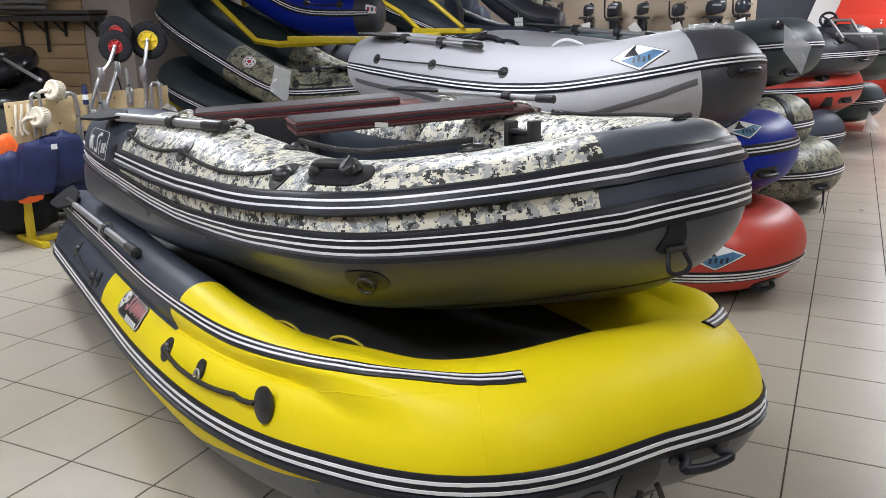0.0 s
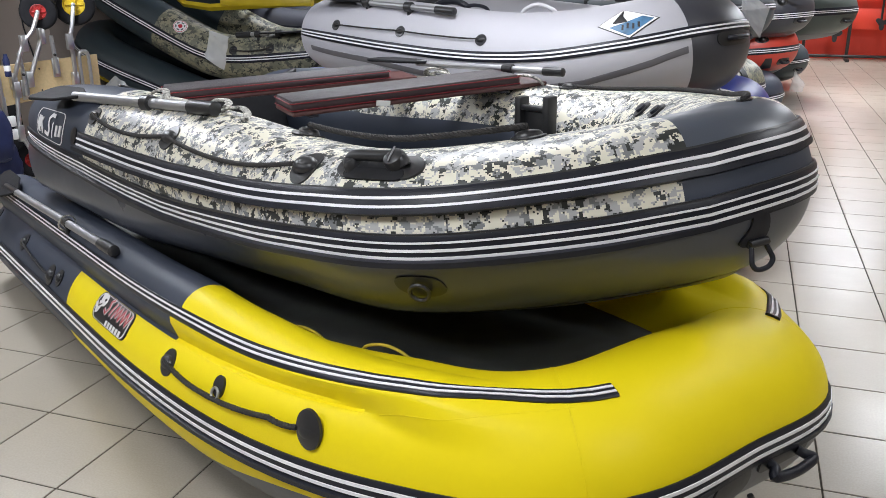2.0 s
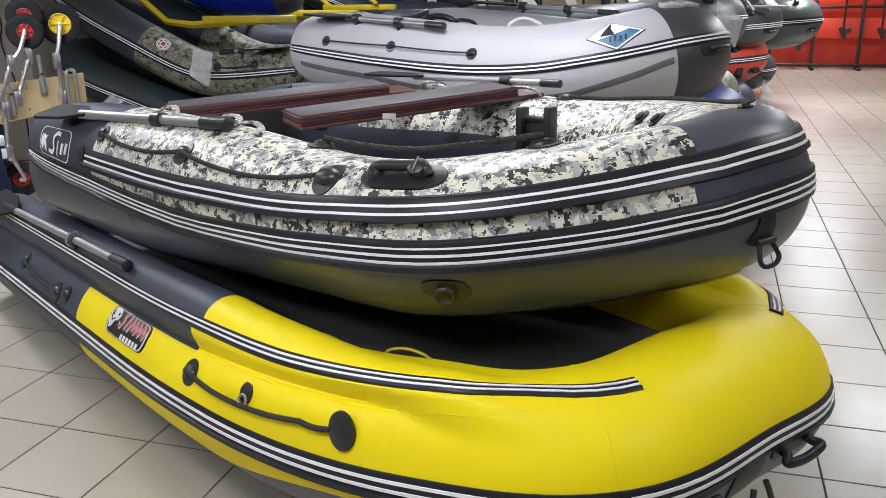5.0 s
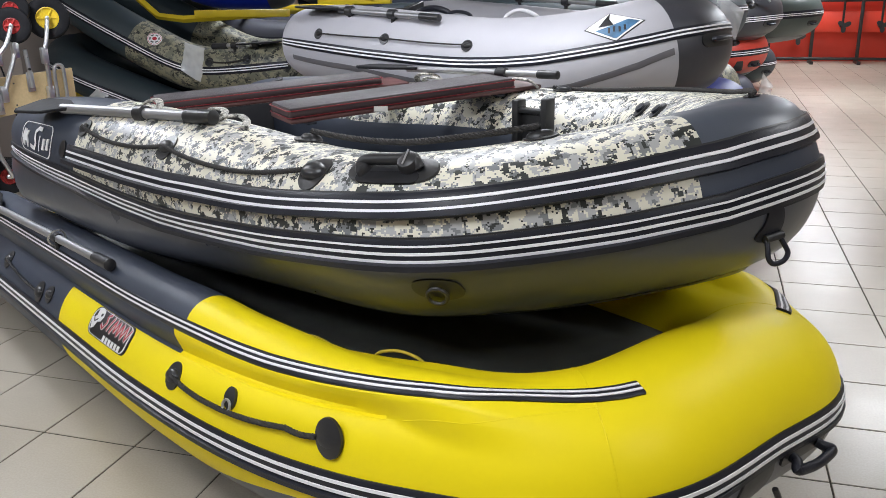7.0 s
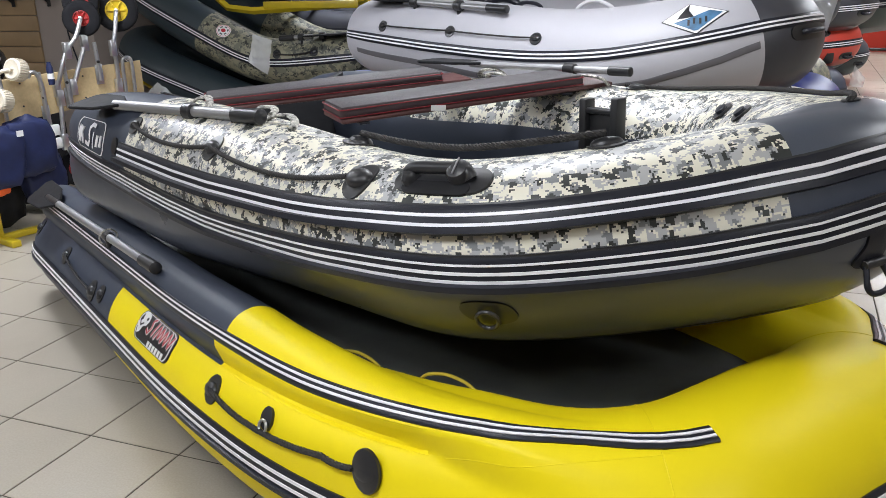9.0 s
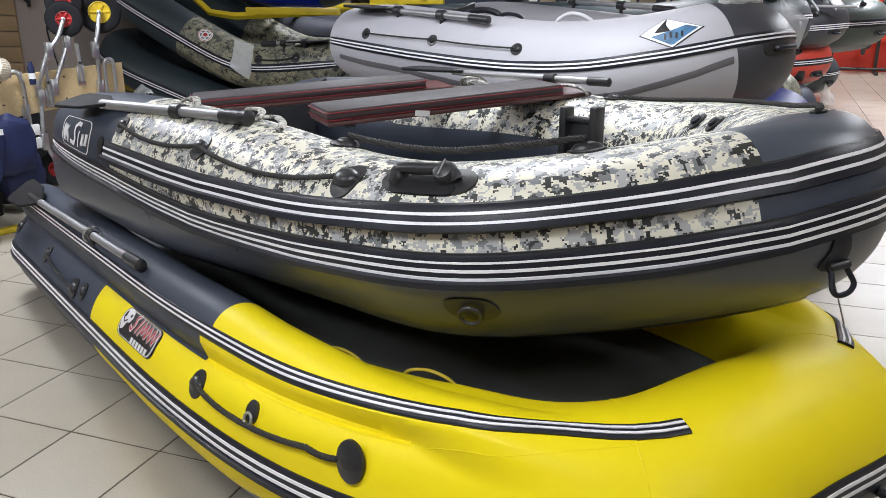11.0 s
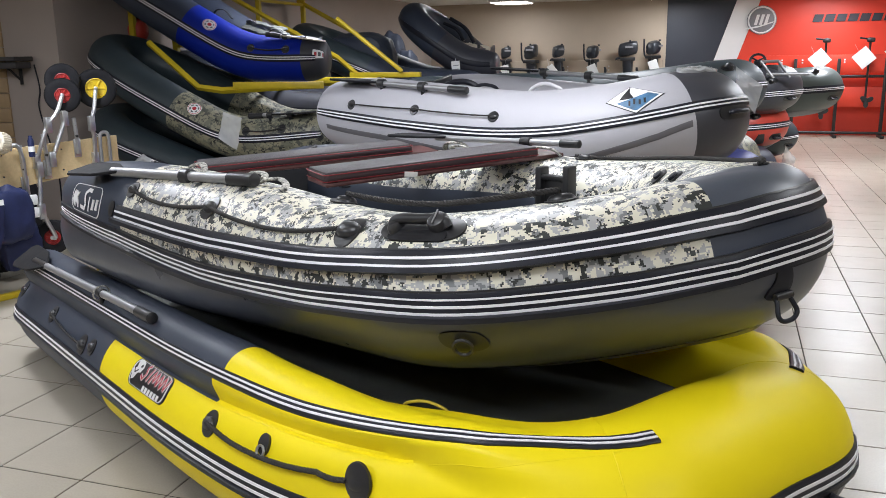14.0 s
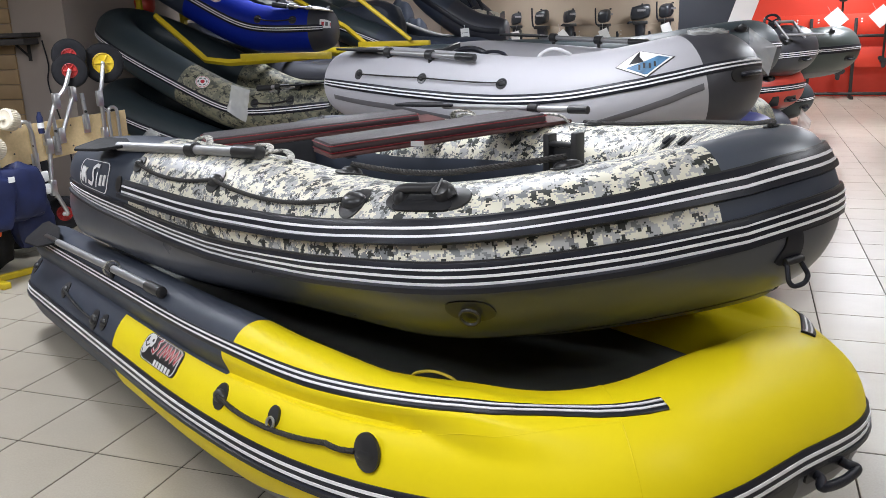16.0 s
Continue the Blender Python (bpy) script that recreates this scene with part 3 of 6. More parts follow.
def ring_handle(h, parent, a, f, width=0.075, drop=0.085, patch_size=0.12, rod_size=0.0065, out=0.02):
    """A towing ring of bent rod hanging from its patch."""
    p = part("ring_patch", patch(h, a, f, oval(patch_size, patch_size * 1.15), 0.004), black_plastic, parent)
    c = h.point(np.array([a]), np.array([f]), 0.012)[0]
    t = np.array(h.frame_at(np.array(a))[3])
    n = np.array(h.frame_at(np.array(a))[1])
    q = [(-0.3, 0), (-0.42, -0.35), (-0.5, -0.85), (-0.4, -1), (0, -1.03), (0.4, -1), (0.5, -0.85), (0.42, -0.35), (0.3, 0)]
    path = [c + t * u * width + np.array([0, 0, v * drop]) + n * (out + 0.014 * -v) for u, v in q]
    part("ring", sweep(curve3(path, 5), rod_size, 8), steel_black, p)
    return p


def inner_floor(h, parent, mat=None, drop=0.55, ahead=-0.02, x_from=None):
    """The deck between the tubes."""
    m = len(h.a) // 2
    idx = [i for i in range(2, m) if h.x[i] > (x_from if x_from is not None else h.start + 0.12)]
    z = h.z - drop * h.radius
    pts, faces = [], []
    for i in idx:
        y = h.y[i] + h.radius * 0.35 * (-h.n[i][1] if h.n[i][1] < 0 else 0)
        pts += [(h.x[i] + ahead, y, z[i]), (h.x[i] + ahead, -y, z[i])]
    for k in range(len(idx) - 1):
        faces.append((2 * k, 2 * k + 2, 2 * k + 3, 2 * k + 1))
    return part("deck", (pts, faces), mat or deck, parent)


def bottom(h, parent, mat, keel=0.10, x_from=None, deep=0.0):
    """The V-shaped bottom skin under the tubes."""
    m = len(h.a) // 2
    idx = [i for i in range(1, m, 1) if h.x[i] > (x_from if x_from is not None else h.start + 0.1)]
    pts, faces = [], []
    for i in idx:
        e = h.point(np.array([h.a[i]]), np.array([-1.15]), 0.002)[0]
        w = abs(e[1]) / max(0.05, h.half)
        k = keel * min(1, w) * (1 + deep * (1 - float(smooth(0.8, 2.2, h.x[i]))))
        row = []
        for u in np.linspace(-1, 1, 9):
            row.append((e[0], e[1] * -u, e[2] - k * (1 - abs(u)) ** 0.8))
        pts += row
    for a in range(len(idx) - 1):
        for j in range(8):
            faces.append((a * 9 + j, (a + 1) * 9 + j, (a + 1) * 9 + j + 1, a * 9 + j + 1))
    return part("hull_bottom", (pts, faces), mat, parent)


def transom(h, parent, mat=None, x=None, high=0.08):
    """The stern board between the tubes."""
    x = h.start + 0.22 if x is None else x
    i = int(np.argmin(abs(h.x[: len(h.x) // 2] - x)))
    w, z, r = h.half - h.radius * 0.55, h.z[i], h.radius
    o = [(-w, -r * 0.9), (w, -r * 0.9), (w, r + high * 0.3), (w * 0.5, r + high), (-w * 0.5, r + high), (-w, r + high * 0.3)]
    g = slab(o, 0.03, 0.004)
    return part("transom", move(g, Matrix.Translation((x, 0, z)) @ Matrix(((0, 0, 1, 0), (1, 0, 0, 0), (0, 1, 0, 0), (0, 0, 0, 1)))), mat or black_plastic, parent)


def diamond_badge(h, parent, a, f, w=0.24, t=0.16, turn=0.0):
    """A printed diamond: white border, blue field and a dark fin shape."""
    o = [(-w / 2, 0), (0, -t / 2), (w / 2, 0), (0, t / 2)]
    b = part("badge", patch(h, a, f, o, 0.003, turn), logo_black, parent, "diamond badge in white and blue")
    part("badge_border", patch(h, a, f, [(x * 0.95, y * 0.95) for x, y in o], 0.0042, turn), logo_white, b)
    part("badge_field", patch(h, a, f, [(-w * 0.30, -t * 0.10), (-w * 0.02, -t * 0.40), (w * 0.03, -t * 0.40), (w * 0.42, 0.0), (w * 0.27, t * 0.13), (w * 0.16, t * 0.04), (w * 0.02, -t * 0.12)], 0.0052, turn), logo_blue, b)
    c, s = math.cos(radians(turn)), math.sin(radians(turn))
    da, df = c * -w * 0.08 - s * t * 0.1, s * -w * 0.08 + c * t * 0.1
    part("badge_fin", patch(h, a + da, f + df / h.radius, [(-w * 0.16, -t * 0.10), (w * 0.10, -t * 0.10), (w * 0.05, t * 0.12), (w * 0.09, t * 0.36)], 0.0062, turn), logo_black, b)
    for k in range(4):
        u, v = w * (-0.08 + 0.085 * k), t * (-0.16 + 0.03 * (k % 2))
        part("badge_stroke", patch(h, a + c * u - s * v, f + (s * u + c * v) / h.radius, [(-w * 0.022, -t * 0.075), (w * 0.010, -t * 0.085), (w * 0.030, t * 0.075), (-w * 0.004, t * 0.085)], 0.0066, turn), logo_black, b)
    return b


# ---- the room ----
X0, X1, Y0, Y1, XL, YL = -7.0, 6.5, -4.5, 13.2, -3.25, 4.0
wall_back = tagged(make("wall_back", box(X1 - XL + 0.6, 0.2, CEILING + 0.2, 0, ((X1 + XL) / 2, Y1 + 0.1, -0.1)), wall_beige, smooth=False), "beige painted back wall behind the outboard motors", "wall", kind="structure")
tagged(make("wall_left", box(0.2, Y1 - YL - 0.2, CEILING + 0.2, 0, (XL - 0.1, (Y1 + YL) / 2 + 0.1, -0.1)), wall_taupe, smooth=False), "taupe painted wall behind the yellow boat racks", "wall", kind="structure")
wall_slat = tagged(make("wall_slat", box(XL - X0, 0.2, CEILING + 0.2, 0, ((XL + X0) / 2, YL + 0.1, -0.1)), wall_taupe, smooth=False), "taupe wall carrying tan slatted display boards", "wall", kind="structure")
tagged(make("wall_far_left", box(0.2, YL - Y0, CEILING + 0.2, 0, (X0 - 0.1, (Y0 + YL) / 2, -0.1)), wall_beige, smooth=False), "plain beige side wall", "wall", kind="structure")
tagged(make("wall_right", box(0.2, Y1 - Y0, CEILING + 0.2, 0, (X1 + 0.1, (Y0 + Y1) / 2, -0.1)), wall_beige, smooth=False), "plain beige side wall", "wall", kind="structure")
tagged(make("wall_front", box(X1 - X0, 0.2, CEILING + 0.2, 0, ((X0 + X1) / 2, Y0 - 0.1, -0.1)), wall_beige, smooth=False), "plain beige wall", "wall", kind="structure")
tagged(make("ceiling", box(X1 - X0 + 0.4, Y1 - Y0 + 0.4, 0.15, 0, ((X0 + X1) / 2, (Y0 + Y1) / 2, CEILING)), ceiling_white, smooth=False), "plain white painted ceiling", "ceiling", kind="structure")
floor = tagged(make("floor", box(X1 - X0, Y1 - Y0, 0.1, 0, ((X0 + X1) / 2, (Y0 + Y1) / 2, -0.1022)), grout, smooth=False), "beige glazed square tile floor with dark joints", "floor", kind="structure")

# tan slatted boards on the wall at the left
for i in range(17):
    part("slat_board", box(2.9, 0.016, 0.118, 0.003, (-5.25, YL - 0.0105, 0.08 + i * 0.124)), wall_tan, wall_slat)

# coloured panels on the back wall
def wall_panel(name, outline, mat, label, depth=0.012):
    g = move(slab(outline, depth, 0.002), Matrix(((1, 0, 0, 0), (0, 0, -1, Y1 - 0.001), (0, 1, 0, 0), (0, 0, 0, 1))))
    return part(name, g, mat, wall_back, label, smooth=False)
wall_panel("navy_panel", [(0.90, 0.0), (1.28, 0.0), (2.0, CEILING), (0.90, CEILING)], wall_navy, "dark navy wall panel")
wall_panel("white_panel", [(1.283, 0.0), (1.63, 0.0), (2.36, CEILING), (2.003, CEILING)], wall_white, "slanted white wall stripe")
wall_panel("red_panel", [(1.633, 0.0), (X1, 0.0), (X1, CEILING), (2.363, CEILING)], wall_red, "bright red wall panel")

# round emblem and dark lettering shapes on the red panel
def upright(geo, x, z, y=Y1 - 0.014):
    return move(geo, Matrix(((1, 0, 0, x), (0, 0, -1, y), (0, 1, 0, z), (0, 0, 0, 1))))
emblem = tagged(make("wall_emblem", upright(lathe([(0.225, 0), (0.225, 0.02), (0.21, 0.028), (0.001, 0.028)], 40), 2.37, 1.81), band_grey), "round grey emblem on the red wall", "sign")
part("emblem_ring", upright(sweep([(0.20 * math.cos(a), 0.20 * math.sin(a), 0.03) for a in np.linspace(0, 2 * math.pi, 41)[:-1]], 0.012, 8, closed=True), 2.37, 1.81), wall_white, emblem)
for k in range(3):
    o = [(-0.115 + 0.075 * k, -0.075), (-0.07 + 0.075 * k, -0.075), (-0.03 + 0.075 * k, 0.085), (-0.075 + 0.075 * k, 0.085)]
    part("emblem_stroke", upright(slab(o, 0.008, 0.002), 2.37, 1.81, Y1 - 0.042), wall_white, emblem)
part("emblem_wing", upright(slab([(-0.26, -0.15), (-0.05, -0.115), (0.17, -0.045), (0.19, -0.02), (-0.02, -0.085), (-0.22, -0.12)], 0.008, 0.002), 2.37, 1.81, Y1 - 0.043), wall_white, emblem)
sign = thing("wall_lettering", "dark slanted lettering bars on the red wall", "sign", pose(3.12, Y1 - 0.014, 1.76))
for k in range(9):
    w = 0.135
    o = [(0, 0), (w, 0), (w + 0.03, 0.115), (0.03, 0.115)]
    part("letter_bar", move(slab(o, 0.02, 0.003), Matrix(((1, 0, 0, k * 0.168), (0, 0, -1, 0), (0, 1, 0, 0), (0, 0, 0, 1)))), wall_navy, sign)

# ceiling lamps: seen far back, added unseen elsewhere
for lx, ly in LAMPS:
    lamp = thing("ceiling_lamp", "white square panel ceiling lamp, lit, unseen except far back", "lamp", pose(lx, ly, CEILING), "ceiling lamps")
    part("lamp_body", box(0.62, 0.62, 0.05, 0.008, (0, 0, -0.052)), ceiling_white, lamp)
    part("diffuser", box(0.57, 0.57, 0.012, 0.004, (0, 0, -0.064)), lamp_glow, lamp)

# ---- the boats ----
def mirror_x(h, x0, x1):
    """Arc spans of both sides between x0 and x1."""
    return (h.at_x(x0), h.at_x(x1)), (h.at_x(x1, 1), h.at_x(x0, 1))


def yellow_boat():
    b = thing("inflatable_boat", "yellow and navy inflatable boat on the floor under another boat", "boat", pose(-0.647, 1.826, 0, 0, 0, math.degrees(-0.578)), "inflatable boats")
    h = Hull(-0.12, 1.606, 1.475, 2.037, 0.592, 0.233, 0.186, 0.209, 0.04, 0.112, 2.158, lobes=(0.04, 0.205, 0.086), cone=0.24, stub=0.74, step=0.022, dip_all=0.045)

    def rule(a, x, f, far):
        if -128 < f < -52:
            return "bottom"
        if (f > 125 or f < -128) and x < 2.2:
            return "inner"
        if f >= 63 or f < -128:
            return "navy" if x < 2.08 else "yellow"
        if 51 <= f < 63 and x < 2.03:
            return "navy"
        return "navy" if x < 1.235 else "yellow"
    edge = lambda x: -50 + 38 * smooth(1.8, 2.65, x) + 11 * smooth(2.6, 3.05, x)

    def warp(x, f):
        d = np.degrees(f)
        e = edge(x)
        low = np.where(d < -52, -128 + (d + 128) * (e + 128) / 76, e + (d + 52) * (3 - e) / 55)
        return np.radians(np.where((d > -128) & (d < 3), low, d))
    xs = [2.08, 2.03, 1.235, 2.2]
    tube(h, b, {"navy": (navy, "tube_panel", "navy grey stern panels"), "yellow": (yellow, "tube_panel", "glossy yellow side and bow panels"), "inner": (inner_dark, "inner_side", "black inner side of the tube"), "bottom": (charcoal, "tube_bottom", "charcoal underside")}, rule,
         sides=220, extra_f=[51, -128, -52, 3, 56, 58, 63, 125], warp=warp, extra_a=[h.at_x(x, s) for x in xs for s in (-1, 1)])
    low = lambda x: 0.097 - 0.05 * smooth(2.8, 3.05, x)
    strake(h, b, low, 0.06, h.length - 0.06, 0.058, 2, 0.007, 0.0085, 0.019, 0.003, "black rubbing strake with two white lines", lip=0.008)
    rise = lambda x: np.interp(x, [2.2, 2.32, 2.44, 2.7, 2.84, 2.89, 2.925, 2.96, 2.995, 3.025, 3.07], [62.5, 62.1, 61.7, 62.0, 61.9, 62.6, 65.4, 69.8, 73.6, 74.4, 70.4])
    high = lambda x: np.radians(sum(rise(x + d) for d in (-0.03, -0.02, -0.01, 0.0, 0.01, 0.02, 0.03)) / 7)
    far_high = lambda x: math.radians(52.0) + math.radians(27.0) * smooth(2.90, 3.10, x)
    for (a0, a1), way in zip(mirror_x(h, 0.02, 3.070), (high, far_high)):
        wide = 0.034
        strake(h, b, way, a0 if way is high else h.at_x(3.061, 1), a1, wide, 2, 0.006, wide * 0.17, wide * 0.35, 0.0)
    bottom(h, b, charcoal, 0.10, 0.05)
    inner_floor(h, b, drop=-0.46, ahead=0.02)
    transom(h, b, x=0.25, high=0.03)
    # rope line on the yellow side
    p1, p2, p3 = h.at_x(2.06), h.at_x(2.325), h.at_x(2.645)
    mount(h, b, p1, radians(34), 0.072, 0.9)
    mount(h, b, p3, radians(33.5), 0.087, 0.85, own_plane=True)
    rope(h, b, [(p1, radians(34)), (p1 + 0.2, radians(29.5)), (p3 - 0.12, radians(33)), (p3 - 0.03, radians(33))], 0.004, 0.0062)
    v = part("valve", patch(h, p2, radians(38), oval(0.041, 0.050), 0.007), black_plastic, b, "black oval pressure valve")
    part("valve_ring", move(sweep([(0.014 * math.cos(a), 0.014 * math.sin(a), 0.008) for a in np.linspace(0, 6.283, 17)[:-1]], 0.0035, 6, closed=True), h.spot(p2, radians(33.5), 0.003)), zinc, v)
    n1, n2 = h.at_x(0.56), h.at_x(1.0)
    mount(h, b, n1, radians(36), 0.07)
    mount(h, b, n2, radians(27), 0.075)
    mount(h, b, h.at_x(0.03), radians(40), 0.07)
    mount(h, b, n2 + 0.10, radians(31), 0.06)
    rope(h, b, [(n1, radians(36)), (n2, radians(27))], 0.008, 0.0045)
    # printed badge: black plate, white edge, red strokes
    ba, bf = h.at_x(1.64), radians(37.5)
    o = rounded(0.288, 0.086, 0.028)
    g = part("badge", patch(h, ba, bf, o, 0.003), logo_black, b, "black badge with white edge and red strokes")
    part("badge_border", frame_patch(h, ba, bf, [(x * 0.96, y * 0.94) for x, y in o], 0.955), logo_white, g)
    head = part("badge_head", patch(h, ba - 0.098, bf + 0.03, [(-0.044, -0.004), (-0.030, -0.016), (-0.022, -0.032), (-0.006, -0.026), (0.004, -0.006), (0.022, -0.002), (0.030, 0.014), (0.020, 0.030), (-0.006, 0.036), (-0.024, 0.028), (-0.016, 0.008)], 0.0045), logo_white, g)
    part("head_eye", patch(h, ba - 0.084, bf + 0.12, oval(0.012, 0.010), 0.0052), logo_black, head)
    part("head_mouth", ribbon(h, ba - 0.098, bf + 0.03, [(-0.026, 0.004), (-0.012, -0.008), (0.004, 0.002)], 0.005, 0.0052), logo_black, head)
    for line in ([(-0.062, -0.012), (-0.046, -0.020), (-0.032, 0.000), (-0.044, 0.018), (-0.028, 0.026)], [(-0.014, -0.016), (0.000, 0.022)], [(0.008, -0.018), (0.022, 0.022), (0.032, -0.012), (0.046, 0.022), (0.056, -0.016), (0.072, 0.022), (0.084, -0.016), (0.100, 0.022), (0.112, -0.016), (0.128, 0.020)]):
        w = part("badge_stroke", ribbon(h, ba + 0.004, bf + 0.06, line, 0.0125, 0.0042), logo_white, g)
        part("stroke_fill", ribbon(h, ba + 0.004, bf + 0.06, line, 0.0065, 0.0050), logo_red, w)
    for k in range(6):
        part("badge_bar", patch(h, ba - 0.010 + 0.022 * k, bf - 0.165, [(-0.007, -0.008), (0.006, -0.008), (0.009, 0.008), (-0.005, 0.008)], 0.0045, rings=2), logo_white, g)
    # oar along the upper tube
    q0, q1 = h.point(np.array([h.at_x(1.58)]), np.array([radians(70)]), 0.022)[0], h.point(np.array([h.at_x(0.30)]), np.array([radians(66)]), 0.03)[0]
    d = (Vector(q1) - Vector(q0)).normalized()
    oar_part(b, q0, Vector(q1) + d * 0.24, 0.36, (0, -0.55, 0.83), wide=0.8, radius=0.014, blade_mat=blade_black)
    qc = Vector(q0).lerp(Vector(q1), 0.36)
    part("oar_socket", rod(Vector(q0).lerp(Vector(q1), 0.90), Vector(q0).lerp(Vector(q1), 1.04), 0.0155), black_plastic, b, "black blade socket")
    clip_part(b, qc, d, 0.0125)
    part("oar_strap", sweep([qc + Vector((0.03 * math.sin(a) * 0.3, 0.028 * math.cos(a), 0.028 * math.sin(a))) for a in np.linspace(0, 6.283, 17)[:-1]], 0.003, 6, closed=True), rope_white, b)
    # grab handle and towing rings at the bow
    ga, gf = 3.645, radians(-9)
    hp = part("grab_handle", patch(h, ga, gf, rounded(0.17, 0.036, 0.016), 0.005), black_plastic, b)
    c, n, bb, t = (np.array(v) for v in h.frame_at(np.array(ga)))
    base = h.point(np.array([ga]), np.array([gf]), 0.006)[0]
    path = [base + t * u + n * w + np.array([0, 0, z]) for u, w, z in ((-0.05, 0.0, 0), (-0.054, 0.014, -0.004), (-0.070, 0.026, -0.012), (0, 0.032, -0.018), (0.070, 0.028, -0.012), (0.058, 0.014, -0.004), (0.054, 0.0, 0))]
    part("handle_grip", sweep(curve3(path, 6), 0.011, 10), rubber, hp)
    ring_handle(h, b, 3.475, radians(-17), 0.075, 0.065)
    ring_handle(h, b, 3.36, radians(-30), 0.05, 0.05, 0.09)
    # seam lines of the bow panel
    for a in (h.at_x(3.045), h.at_x(3.045, 1)):
        f = np.linspace(radians(12), radians(150), 40)
        part("seam", sweep(h.point(np.full(40, a), f, -0.0004), 0.0014, 6), yellow, b)
    # seam below the upper strake
    sa = np.linspace(h.at_x(2.1), h.at_x(3.05), 60)
    sx = np.interp(sa, h.a, h.x)
    part("seam", sweep(h.point(sa, np.radians(49.5 + 1.0 * smooth(2.5, 2.9, sx) + 14.5 * smooth(2.9, 3.06, sx)), -0.0004), 0.0011, 6), yellow, b)
    # yellow grab cords inside
    for x in (2.30, 2.61):
        a = h.at_x(x)
        q = h.point(np.array([a - 0.085, a - 0.055, a, a + 0.055, a + 0.085]), np.radians([122.0, 117.0, 115.0, 117.0, 122.0]), 0.004)
        q += np.array([[0, 0, 0], [0, 0.010, 0.006], [0, 0.016, 0.010], [0, 0.010, 0.006], [0, 0, 0]])
        part("grab_cord", sweep(curve3(q, 8), 0.0038, 8), rope_yellow, b)
    return h


def camo_boat():
    b = thing("inflatable_boat", "cream and grey camouflage inflatable boat stacked on the yellow boat", "boat", pose(-0.361, 1.562, 0, 0, 0, math.degrees(-0.469)), "inflatable boats")
    h = Hull(0.05, 2.13, 0.477, 1.287, 0.489, 0.02, 0.193, 0.798, -0.019, 0.142, 1.615, cone=1.0, stub=0.45, step=0.022, dip=0.050, dip_all=-0.032, belly=0.36, trim=0.11)
    tip = lambda x: np.where(x > 2.54, 2.54 + (x - 2.54) * 1.42, x)
    top = lambda x: np.radians(np.interp(tip(x), [0.7, 1.15, 1.35, 1.7, 2.0, 2.2, 2.45, 2.57, 2.605, 2.635], [12.6, 12.6, 14.2, 20.5, 25.7, 29.1, 32.1, 34.2, 36.8, 39.0]))
    low = lambda x: np.radians(np.interp(tip(x), [0.1, 0.75, 1.1, 1.3, 1.45, 1.7, 1.95, 2.1, 2.3, 2.45, 2.56, 2.6, 2.635], [-14.5, -14.0, -17.5, -17.8, -15.3, -8.8, -4.3, -2.2, -0.6, 0.1, 2.2, 5.4, 9.0]))

    def rule(a, x, f, far):
        if -125 < f < math.degrees(float(low(np.array(x)))) - 2:
            return "bottom"
        # navy covers the stern and the lower inner side up to x 2.3
        if x < 0.775 or ((f > 160 or f <= -125) and x < 2.3):
            return "navy"
        if f < math.degrees(float(top(np.array(x)))) and f > -125:
            return "camo" if x < 2.532 else "side"
        return "camo" if a < 2.634 or h.length - a < 2.70 else "slate"
    tube(h, b, {"navy": (navy, "stern_panel", "navy grey stern panel and lower inner side"), "camo": (camo_light, "tube_panel", "cream and grey digital camouflage panels"), "slate": (slate, "bow_panel", "slate grey bow panel"), "side": (navy, "bow_side", "navy bow side"), "bottom": (charcoal, "tube_bottom", "charcoal underside")}, rule,
         sides=110, extra_f=[-125, 160], extra_a=[h.at_x(0.775), h.at_x(0.775, 1), 2.634, h.length - 2.70, h.at_x(2.532), h.at_x(2.532, 1)])
    strake(h, b, low, 0.07, h.length - 0.07, 0.066, 2, 0.009, 0.0066, 0.0155, 0.0, "black rubbing strake with white lines", lip=0.013, centre=0.008)
    part("white_line", band(h, low, h.at_x(0.15), h.length - h.at_x(0.15), 0.0045, 0.011, 0.0230), stripe_white, b)
    strake(h, b, top, h.at_x(0.745), h.length - h.at_x(0.745), 0.059, 2, 0.009, 0.0074, 0.0182, 0.0, lip=0.018, centre=0.0025)
    # glossy strips added to stand in for the reflection along each strake's upper edge
    for line, off in ((top, 0.0295), (low, 0.0385)):
        part("strake_glint_strip", band(h, line, h.at_x(0.76), h.length - h.at_x(0.76), 0.005, 0.008, off), black_plastic, b)
    bottom(h, b, charcoal, 0.09, 0.12, 0.9)
    inner_floor(h, b, drop=0.6)
    transom(h, b, x=0.42, high=-0.10)
    # side rope
    s1, s2, s3 = h.at_x(0.80), h.at_x(1.295), h.at_x(1.935)
    mount(h, b, s1, radians(41), 0.06)
    mount(h, b, s2, radians(43), 0.078, 0.85)
    mount(h, b, s3, radians(49), 0.098, 0.9)
    rope(h, b, [(s1, radians(41)), (s2, radians(42)), (s3 - 0.03, radians(48))], 0.026, 0.0058)
    # moulded carrying handle
    ca, cf = h.at_x(2.135), radians(54.5)
    base = part("carry_handle", patch(h, ca, cf + 0.01, rounded(0.178, 0.072, 0.034), 0.006), black_plastic, b, "black moulded carrying handle")
    m = h.spot(ca, cf, 0.004)
    # flat black patch painting the shade of the recess below the bar
    part("handle_recess_shade", patch(h, ca, cf - 0.12, rounded(0.118, 0.030, 0.014), 0.0072), blade_black, base)
